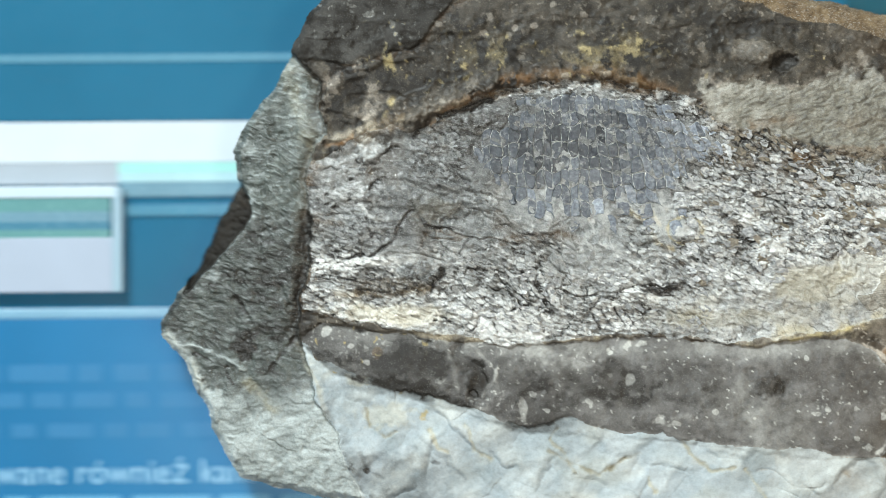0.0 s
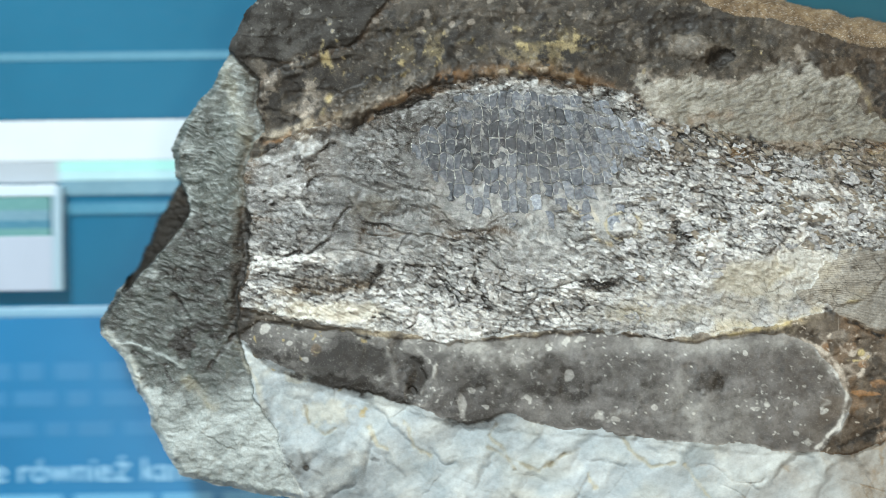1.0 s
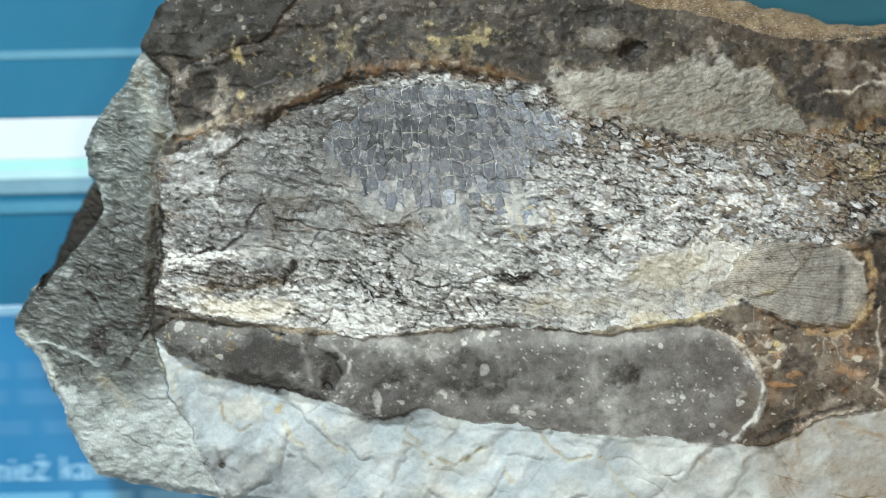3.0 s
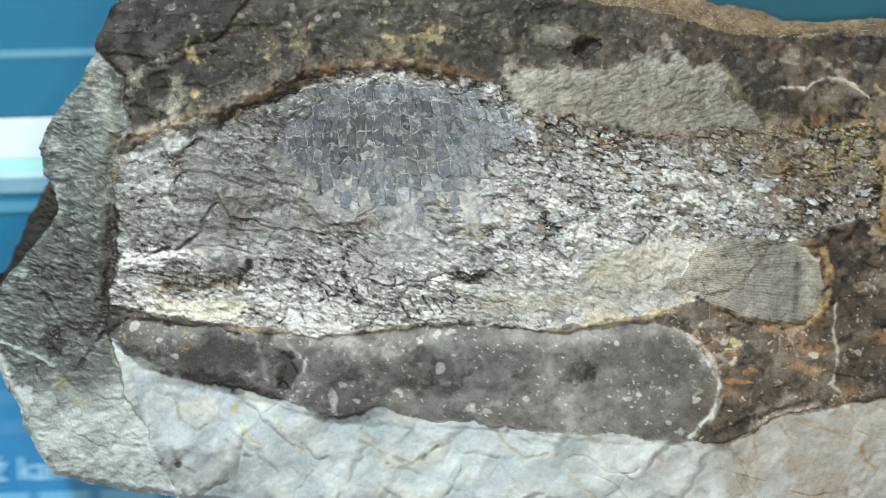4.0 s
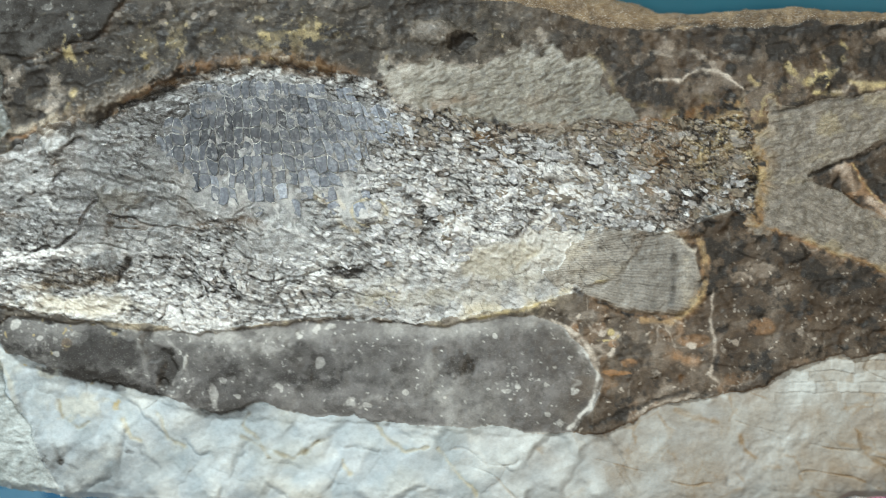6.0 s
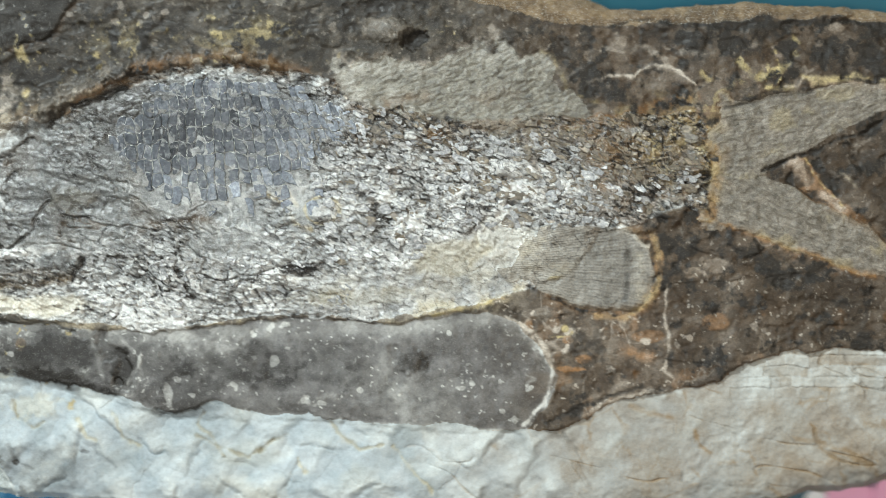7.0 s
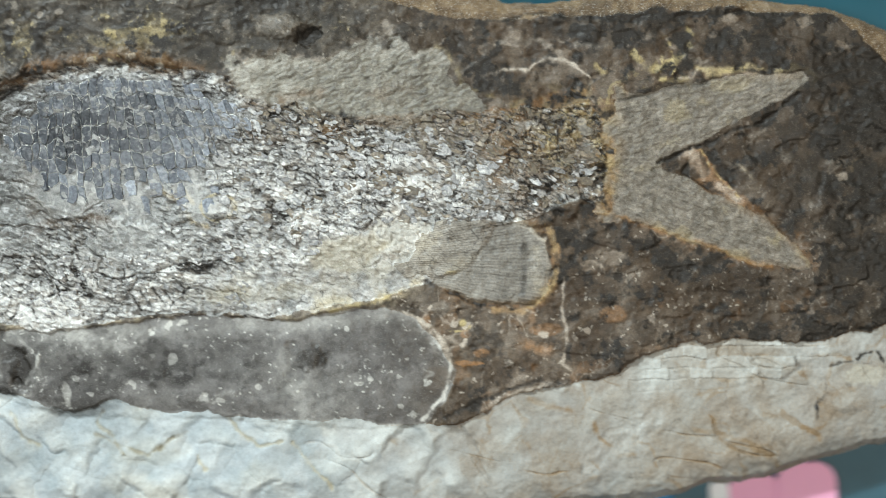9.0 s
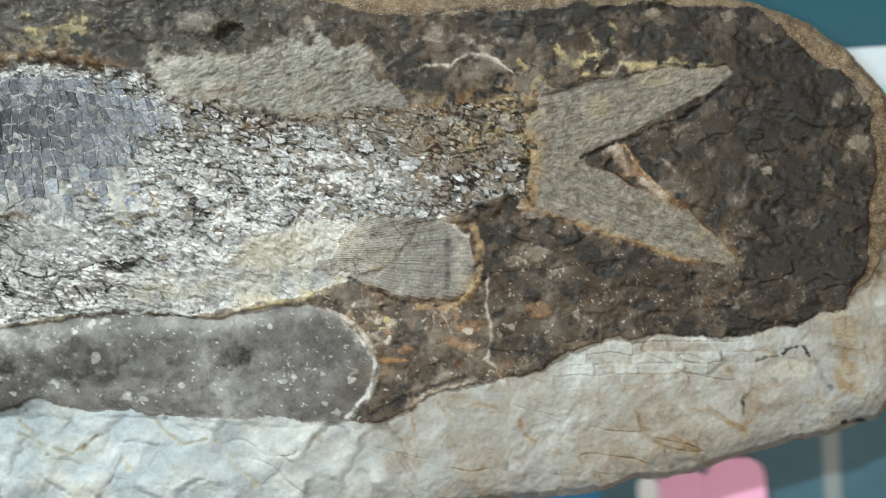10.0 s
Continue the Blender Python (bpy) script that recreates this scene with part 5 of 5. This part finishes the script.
def box(bm, x0, x1, y0, y1, z0, z1, bevel=0.0):
    made = bmesh.ops.create_cube(bm, size=1.0)["verts"]
    for vert in made:
        vert.co = Vector(((x0 + x1) / 2 + vert.co.x * (x1 - x0), (y0 + y1) / 2 + vert.co.y * (y1 - y0), (z0 + z1) / 2 + vert.co.z * (z1 - z0)))
    if bevel:
        edges = list({e for vert in made for e in vert.link_edges})
        bmesh.ops.bevel(bm, geom=edges, offset=bevel, segments=2, affect="EDGES", profile=0.5)
    return bm


def mesh_of(name, co, quads, material):
    me = bpy.data.meshes.new(name)
    me.vertices.add(len(co))
    me.vertices.foreach_set("co", co.astype(np.float32).ravel())
    me.loops.add(quads.size)
    me.loops.foreach_set("vertex_index", quads.astype(np.int32).ravel())
    me.polygons.add(len(quads))
    me.polygons.foreach_set("loop_start", np.arange(0, quads.size, 4, dtype=np.int32))
    me.update(calc_edges=True)
    me.materials.append(material)
    if name not in ("fish_body", "broken_end", "pale_margin"):
        me.shade_smooth()
    return me


# ---- the setting: room, plinth, printed board ----
WALL = plain("room_wall", (0.30, 0.31, 0.33), 0.8, 0.06, 3)
DARK = plain("room_floor", (0.16, 0.15, 0.14), 0.6, 0.15, 5)
for name, span in (("wall_north", (-2.0, 2.2, 2.0, 2.1, -0.9, 1.9)), ("wall_south", (-2.0, 2.2, -2.1, -2.0, -0.9, 1.9)),
                   ("wall_west", (-2.1, -2.0, -2.1, 2.1, -0.9, 1.9)), ("wall_east", (2.2, 2.3, -2.1, 2.1, -0.9, 1.9)),
                   ("floor", (-2.1, 2.3, -2.1, 2.1, -1.0, -0.9)), ("ceiling", (-2.1, 2.3, -2.1, 2.1, 1.9, 2.0))):
    tagged(part(name, box(bmesh.new(), *span), DARK if name == "floor" else WALL, None), "plain %s of the dim museum room" % name.split("_")[0], name.split("_")[0], kind="structure")
tagged(part("plinth", box(bmesh.new(), -0.76, 0.85, -0.44, 0.54, -0.9, -0.012, 0.004), plain("plinth_paint", (0.07, 0.11, 0.13), 0.5), None), "dark painted display plinth under the board", "plinth")

BLUE_HIGH = plain("blue_print", (0.018, 0.135, 0.235), 0.35, 0.12, 9, spec=0.2)
BLUE_DEEP = plain("deep_blue_print", (0.008, 0.125, 0.235), 0.35, 0.12, 9, spec=0.2)
BLUE_LOW = plain("sky_blue_print", (0.020, 0.18, 0.385), 0.35, 0.12, 9, spec=0.2)
EDGE = plain("pale_blue_edge", (0.10, 0.27, 0.38), 0.3, 0.1)
WHITE = plain("white_card", (0.80, 0.82, 0.86), 0.5, 0.04)
MINT = plain("mint_glass_edge", (0.36, 0.72, 0.68), 0.25, 0.08)
GREEN = plain("green_glass_edge", (0.13, 0.31, 0.32), 0.25, 0.12)
SLATE = plain("slate_blue_glass", (0.16, 0.31, 0.40), 0.25, 0.12)
PINK = plain("pink_card", (0.84, 0.40, 0.60), 0.6, 0.08)
GREY = plain("grey_strip", (0.20, 0.24, 0.25), 0.5, 0.1)
INK = plain("white_print", (0.30, 0.56, 0.76), 0.5, 0.05)

FAR = UNIT * 1.044
TURN = pose(0, 0, 0, 0, 0, 0.45)


def bx(u):
    return (u - 784) * FAR


def by(v):
    return (441 - v) * FAR


def strip(name, u0, u1, v0, v1, z0, z1, material, parent, label="", bevel=0.0003):
    return part(name, box(bmesh.new(), bx(u0), bx(u1), by(v1), by(v0), z0, z1, bevel), material, parent, label)


def rounded(x0, x1, y0, y1, z0, z1, radius):
    """A thin plate with rounded corners."""
    bm = box(bmesh.new(), x0, x1, y0, y1, z0, z1)
    upright = [e for e in bm.edges if abs(e.verts[0].co.z - e.verts[1].co.z) > 1e-5]
    bmesh.ops.bevel(bm, geom=upright, offset=radius, segments=6, affect="EDGES", profile=0.5)
    return bm


def thing(name, label, category, kind=""):
    return tagged(new(name), label, category, kind=kind)


board = thing("display_board", "blue printed display board with lighter bands", "board", "structure")
board.matrix_basis = TURN
strip("board_sheet", -3000, 5000, -2200, 2600, -0.012, -0.0004, BLUE_DEEP, board)
strip("upper_band", -3000, 5000, -2200, 209, -0.0004, 0.0002, BLUE_HIGH, board, "lighter blue upper band", 0)
# weaker light at this end put into a darker colour
strip("teal_band", 1500, 5000, -2200, 209, 0.0002, 0.0004, plain("dim_teal_print", (0.012, 0.085, 0.12), 0.35, 0.15), board, "teal end of the band, painted darker for its weaker light", 0)
strip("thin_line", -3000, 1490, 92, 106, 0.0002, 0.0005, EDGE, board, "thin pale line", 0)
glass = thing("glass_shelf_edge", "white strip with mint green glass edge on the board", "glass shelf")
glass.matrix_basis = TURN
strip("white_strip", -3000, 5000, 212, 284, 0.0, 0.0009, plain("pale_strip", (0.60, 0.68, 0.74), 0.4, 0.08), glass)
strip("grey_band", -3000, 212, 284, 322, 0.0, 0.0006, plain("grey_card", (0.36, 0.42, 0.48), 0.5, 0.08), glass, "grey lower band of the strip")
strip("mint_edge", 212, 5000, 284, 302, 0.0, 0.0008, MINT, glass, "mint green glass edge", 0)
strip("clear_edge", 212, 5000, 302, 318, 0.0, 0.0007, plain("clear_edge", (0.42, 0.66, 0.72), 0.25, 0.1), glass, "pale clear glass edge", 0)
strip("slate_edge", 212, 5000, 318, 344, 0.0, 0.0005, SLATE, glass, "slate blue glass edge", 0)
strip("faint_edge", 212, 5000, 358, 378, 0.0, 0.0004, plain("faint_blue", (0.05, 0.22, 0.34), 0.3, 0.1), glass, "faint blue glass edge", 0)
holder = thing("label_holder", "white label card in a green-edged glass holder", "label holder")
holder.matrix_basis = TURN
strip("top_edge", -1500, 212, 326, 346, 0.0, 0.0045, plain("pale_glass_edge", (0.55, 0.67, 0.76), 0.4, 0.06), holder, "bright white top edge")
for v0, v1, mat in ((346, 370, GREEN), (370, 388, SLATE), (388, 402, plain("blue_glass", (0.07, 0.22, 0.32), 0.25, 0.1)), (402, 416, GREEN)):
    strip("glass_layer", -1500, 200, v0, v1, 0.0, 0.004, mat, holder, "", 0)
strip("label_card", -1500, 204, 416, 512, 0.0, 0.0042, plain("soft_white_card", (0.40, 0.47, 0.58), 0.5, 0.08), holder, "white card")
strip("side_edge", 204, 221, 330, 512, 0.0, 0.0044, plain("frosted_edge", (0.33, 0.48, 0.58), 0.4, 0.1), holder, "pale frosted side edge")
text_board = thing("text_board", "lower blue text board with white printed lines", "text board")
text_board.matrix_basis = TURN
strip("sheet", -3000, 5000, 558, 2400, -0.0004, 0.0006, BLUE_LOW, text_board)
strip("top_edge", -3000, 5000, 541, 558, -0.0004, 0.0008, plain("rail_edge", (0.20, 0.40, 0.55), 0.3, 0.1), text_board, "pale top edge")
for words, u0, v0, width in (("wane również kam", -12, 850, 458),):
    data = bpy.data.curves.new("printed_text", "FONT")
    data.body, data.size, data.extrude = words, 0.012, 0.0001
    data.materials.append(INK)
    ob = new("printed_text", data)
    ob.parent = text_board
    bpy.context.view_layer.update()
    k = width * FAR / ob.dimensions.x
    ob.scale = (k, k, 1)
    ob.location = (bx(u0), by(v0), 0.0008)
FAINT = plain("faint_print", (0.024, 0.19, 0.395), 0.5, 0.05)
rng = random.Random(5)
for v0, mat, hi in ((872, plain("pale_print", (0.10, 0.34, 0.56), 0.5, 0.05), 34), (640, FAINT, 30), (690, FAINT, 26), (745, FAINT, 24)):
    at = -420
    while at < 560:
        wide = rng.uniform(40, 150)
        strip("printed_bar", at, at + wide, v0, v0 + hi, 0.0006, 0.0007, mat, text_board, "", 0)
        at += wide + rng.uniform(14, 24)
strip("slate_end", 1950, 5000, 560, 2390, 0.0006, 0.0008, plain("slate_print", (0.035, 0.105, 0.145), 0.6, 0.2, 30), text_board, "slate blue end of the board", 0)
tag = thing("pink_tag", "pink card tag with a white border on the board", "tag")
part("card", rounded(0.2493, 0.2664, -0.17, -0.0955, 0.0009, 0.0022, 0.004), PINK, tag, "pink card")
part("card", rounded(0.2656, 0.2862, -0.17, -0.0915, 0.0010, 0.0030, 0.007), PINK, tag, "pink card")
part("border", rounded(0.2424, 0.2492, -0.17, -0.0965, 0.0009, 0.0020, 0.003), WHITE, tag, "white border")
tagged(part("grey_strip", box(bmesh.new(), 0.3068, 0.3126, -0.4, -0.075, 0.0009, 0.0014), GREY, None), "grey plastic strip lying on the blue board", "strip")

# ---- the fossil slab ----
slab = thing("fossil_slab", "stone slab with a flattened fossil fish, lying on the blue board", "fossil")
BOTTOM = 0.0010
X, Y, Z = (U - 784) * UNIT, (441 - V) * UNIT, H * 0.001
nu, nv = U.shape
index = np.arange(nu * nv).reshape(nu, nv)
cell = PART[:-1, :-1].copy()
for other in (PART[1:, :-1], PART[:-1, 1:], PART[1:, 1:]):
    cell[other < 0] = -1
corners = np.stack([index[:-1, :-1], index[:-1, 1:], index[1:, 1:], index[1:, :-1]], -1)
co_all = np.stack([X, Y, Z], -1).reshape(-1, 3)
PARTS = {}
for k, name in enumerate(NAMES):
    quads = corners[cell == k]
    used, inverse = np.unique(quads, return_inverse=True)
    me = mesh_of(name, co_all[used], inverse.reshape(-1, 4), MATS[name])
    me.attributes.new("mineral_shade", "FLOAT_COLOR", "POINT").data.foreach_set("color", MINERAL_SHADE.reshape(-1, 4)[used].ravel())
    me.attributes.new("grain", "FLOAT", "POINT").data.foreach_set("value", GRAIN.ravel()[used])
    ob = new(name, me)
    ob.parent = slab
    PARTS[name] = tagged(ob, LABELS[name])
# side walls and underside
solid = np.pad(cell >= 0, 1)
inner = solid[1:-1, 1:-1]
walls = []
for (a, b), gap in (((0, 1), inner & ~solid[:-2, 1:-1]), ((1, 2), inner & ~solid[1:-1, 2:]), ((2, 3), inner & ~solid[2:, 1:-1]), ((3, 0), inner & ~solid[1:-1, :-2])):
    q = corners[gap]
    walls.append(np.stack([q[:, b], q[:, a]], -1))
edge = np.concatenate(walls)
n = len(edge)
top = co_all[edge]
low = top.copy()
low[..., 2] = BOTTOM
co = np.concatenate([top[:, 0], top[:, 1], low[:, 1], low[:, 0]])
quads = np.stack([np.arange(n), np.arange(n) + n, np.arange(n) + 2 * n, np.arange(n) + 3 * n], -1)
ob = new("side", mesh_of("side", co, quads, MATS["broken_end"]))
ob.parent = slab
tagged(ob, "rough grey broken sides of the slab")


def height_at(u, v):
    return float(H[int(np.clip((u - uu[0]) / STEP, 0, nu - 1)), int(np.clip((v - vv[0]) / STEP, 0, nv - 1))])


def field_at(key, u, v):
    return float(D[key][int(np.clip((u - uu[0]) / STEP, 0, nu - 1)), int(np.clip((v - vv[0]) / STEP, 0, nv - 1))])


def scale_shape(rnd, long, wide, thick, sides=9, square=0.55, ragged=0.12):
    """A small domed, bevelled plate with an uneven, rounded four-cornered outline, in grid units."""
    pts = []
    for k in range(sides):
        a = 2 * math.pi * (k + 0.5) / sides
        r = (abs(math.cos(a)) ** (1 / square) + abs(math.sin(a)) ** (1 / square)) ** -square * rnd.uniform(1 - ragged, 1 + 0.8 * ragged)
        pts.append((long * 0.5 * r * math.cos(a), wide * 0.5 * r * math.sin(a)))
    co = [(x, y, -thick) for x, y in pts] + [(x * 0.98, y * 0.98, thick * 0.7) for x, y in pts] + [(x * 0.85, y * 0.85, thick * rnd.uniform(0.85, 1.15)) for x, y in pts] + [(0, 0, thick)]
    faces = []
    for ring in (0, 1):
        faces += [(ring * sides + k, ring * sides + (k + 1) % sides, (ring + 1) * sides + (k + 1) % sides, (ring + 1) * sides + k) for k in range(sides)]
    faces += [(2 * sides + k, 2 * sides + (k + 1) % sides, 3 * sides) for k in range(sides)]
    return [(x * UNIT, y * UNIT, z * UNIT) for x, y, z in co], faces


def scale_mesh(name, rnd, material, *shape, **more):
    co, faces = scale_shape(rnd, *shape, **more)
    me = bpy.data.meshes.new(name)
    me.from_pydata(co, [], faces)
    me.materials.append(material)
    return me


body = PARTS["fish_body"]
FLAKE = plate("silver_flake", (0.23, 0.232, 0.232), (0.42, 0.428, 0.43), 0.3)
BROWN_FLAKE = plate("brown_flake", (0.10, 0.085, 0.062), (0.22, 0.19, 0.145), 0.3)
FLAKES = plate("silver_flakes", (0.20, 0.202, 0.20), (0.50, 0.505, 0.50), 0.3, True)
BROWN_FLAKES = plate("brown_flakes", (0.075, 0.06, 0.042), (0.25, 0.215, 0.165), 0.3, True)
rnd = random.Random(11)
SCALE_MATS = [plate("enamel", (0.66 * t, 0.75 * t, 0.89 * t), (1.20 * t, 1.34 * t, 1.54 * t), 0.2, cloud=0.6) for t in (0.030, 0.054, 0.088, 0.13, 0.185, 0.26)]

SCALE_RIM = plate("pale_rim", (0.36, 0.37, 0.37), (0.72, 0.72, 0.67), 0.3)


def lattice(i, j):
    """Corner of the scale rows: upright in front, leaning back towards the tail, wavering."""
    r = random.Random(1000 * i + j + 77)
    lean = 0.5 + 10.0 * max(0.0, min(1.0, (i - 12) / 9))
    u = 838 + 15.4 * i + lean * (j - 3) + r.gauss(0, 2.3)
    v = 140 + 26.5 * j + 0.10 * (i - 11) ** 2 + (7 if i % 2 else 0) + r.gauss(0, 2.6)
    return u, v


def ground_round(u, v):
    """Height of the ground round a scale, evened out."""
    return sum(height_at(u + a, v + b) for a in (-12, 0, 12) for b in (-14, 0, 14)) / 9


def edge_points(a, b):
    """Three points of the wavy joint between two corners, the same for both neighbours."""
    lo, hi = min(a, b), max(a, b)
    r = random.Random(lo[0] * 911 + lo[1] * 37 + hi[0] * 5 + hi[1])
    (x0, y0), (x1, y1) = lattice(*lo), lattice(*hi)
    bow, skew = r.gauss(0, 1.8), r.gauss(0, 1.2)
    pts = []
    for t, k in ((0.06, 0.0), (0.36, 1.0), (0.68, 1.0)):
        t = t if a == lo else 1 - t
        nx, ny = (y1 - y0), (x0 - x1)
        n = math.hypot(nx, ny)
        pts.append((x0 + (x1 - x0) * t + nx / n * bow * k, y0 + (y1 - y0) * t + ny / n * bow * k + skew * k))
    return pts


count = 0
for i in range(0, 29):
    for j in range(0, 11):
        ring = [lattice(i, j), lattice(i + 1, j), lattice(i + 1, j + 1), lattice(i, j + 1)]
        cu_, cv_ = sum(p[0] for p in ring) / 4, sum(p[1] for p in ring) / 4
        if field_at("scaled", cu_, cv_) < rnd.uniform(-8, 8) or count >= 298 or rnd.random() < 0.01 + 0.4 * max(0.0, min(1.0, (cv_ - 340) / 60)):
            continue
        gap = rnd.uniform(0.94, 0.985)
        outline = []
        for a, b in (((i, j), (i + 1, j)), ((i + 1, j), (i + 1, j + 1)), ((i + 1, j + 1), (i, j + 1)), ((i, j + 1), (i, j))):
            outline += [(x - cu_, y - cv_) for x, y in edge_points(a, b)]
        rim_z, top_z = rnd.uniform(-0.5, 0.0), rnd.uniform(-0.3, 0.3)
        co = [(x * gap * k, -y * gap * k, z) for k, z in ((1.0, -3.0), (0.99, rim_z), (0.93, top_z), (0.6, top_z - 0.3)) for x, y in outline] + [(0, 0, top_z - rnd.uniform(0.2, 0.6))]
        faces = []
        for level in (0, 12, 24):
            faces += [(level + (k + 1) % 12, level + k, level + 12 + k, level + 12 + (k + 1) % 12) for k in range(12)]
        faces += [(36 + (k + 1) % 12, 36 + k, 48) for k in range(12)]
        me = bpy.data.meshes.new("scale")
        me.from_pydata([(x * UNIT, y * UNIT, z * UNIT) for x, y, z in co], [], faces)
        me.shade_smooth()
        core = math.hypot((cu_ - 985) / 190, (cv_ - 265) / 85)
        tone = 0.1 + 3.0 * core + rnd.gauss(0, 0.5)
        me.materials.append(SCALE_MATS[int(min(5, max(0, tone)))])
        me.materials.append(SCALE_RIM)
        for k in range(12):
            if rnd.random() < 0.32:
                me.polygons[12 + k].material_index = 1
        ob = new("scale", me)
        ob.parent = body
        ob.matrix_basis = Matrix.Translation(place(cu_, cv_, 0.5 * height_at(cu_, cv_) + 0.5 * ground_round(cu_, cv_) + rnd.uniform(0.20, 0.30) - 0.2 * max(0.0, min(1.0, 1 - field_at("scaled", cu_, cv_) / 26)))) @ pose(0, 0, 0, rnd.gauss(1, 2.5), rnd.gauss(-2, 3.0), 0)
        count += 1
flake_meshes = [[scale_mesh("flake", rnd, mat, rnd.uniform(22, 40), rnd.uniform(12, 20), 1.1, sides=6, square=0.6, ragged=0.28) for _ in range(8)] for mat in (FLAKE, BROWN_FLAKE)]


def rusty(u, v):
    return u > 1230 and rnd.random() < 0.08 + 1.0 * max(0.0, 1 - math.hypot((u - 1810) / 420, (v - 315) / 170)) + 0.55 * max(0.0, min(1.0, (330 - v) / 70))


def flake_pose(u, v, tilt):
    return Matrix.Translation(place(u, v, height_at(u, v) - 0.20)) @ pose(0, 0, 0, rnd.gauss(0, tilt), rnd.gauss(-tilt * 0.5, tilt * 0.7), -26 + rnd.gauss(0, 16))


count = 0
while count < 290:
    u, v = rnd.uniform(1200, 1902), rnd.uniform(210, 500)
    if math.hypot((u - 1520) / 140, (v - 500) / 52) < 1 or field_at("body", u, v) < 10 or field_at("scaled", u, v) > -4 or field_at("anal", u, v) > -6:
        continue
    if u > 1800 and rnd.random() < 0.4:
        continue
    ob = new("flake", rnd.choice(flake_meshes[1 if rusty(u, v) else 0]))
    ob.parent = body
    ob.matrix_basis = flake_pose(u, v, 8) @ Matrix.Scale(rnd.uniform(0.7, 1.1), 4)
    count += 1
heaps = {0: ([], []), 1: ([], [])}
count = 0
while count < 1000:
    u, v = rnd.uniform(560, 1900), rnd.uniform(150, 610)
    if math.hypot((u - 1520) / 140, (v - 500) / 52) < 1 or field_at("body", u, v) < 8 or field_at("scaled", u, v) > -2 or field_at("anal", u, v) > -4:
        continue
    density = 0.9 if u > 1180 and v < 500 else 0.7 * (480 < v < 585 and 800 < u < 1250)
    if u > 1790 and rnd.random() < 0.4:
        continue
    if rnd.random() > density * (0.15 + 0.85 * (vnoise(np.array([u]), np.array([v]), 60, 3)[0] > -0.1)):
        continue
    size = rnd.uniform(0.3, 0.85)
    co, fs = scale_shape(rnd, 34 * size, 13 * size, 1.0, 5, 0.6, 0.3)
    m = flake_pose(u, v, 15)
    verts, faces = heaps[1 if rusty(u, v) else 0]
    base = len(verts)
    verts += [tuple(m @ Vector(p)) for p in co]
    faces += [tuple(base + k for k in f) for f in fs]
    count += 1
for key, mat, label in ((0, FLAKES, "small silvery flakes of bone and scale"), (1, BROWN_FLAKES, "small rust-brown flakes of bone")):
    me = bpy.data.meshes.new("small_flakes")
    me.from_pydata(heaps[key][0], [], heaps[key][1])
    me.materials.append(mat)
    ob = new("small_flakes", me)
    ob.parent = body
    tagged(ob, label, kind="stuff")
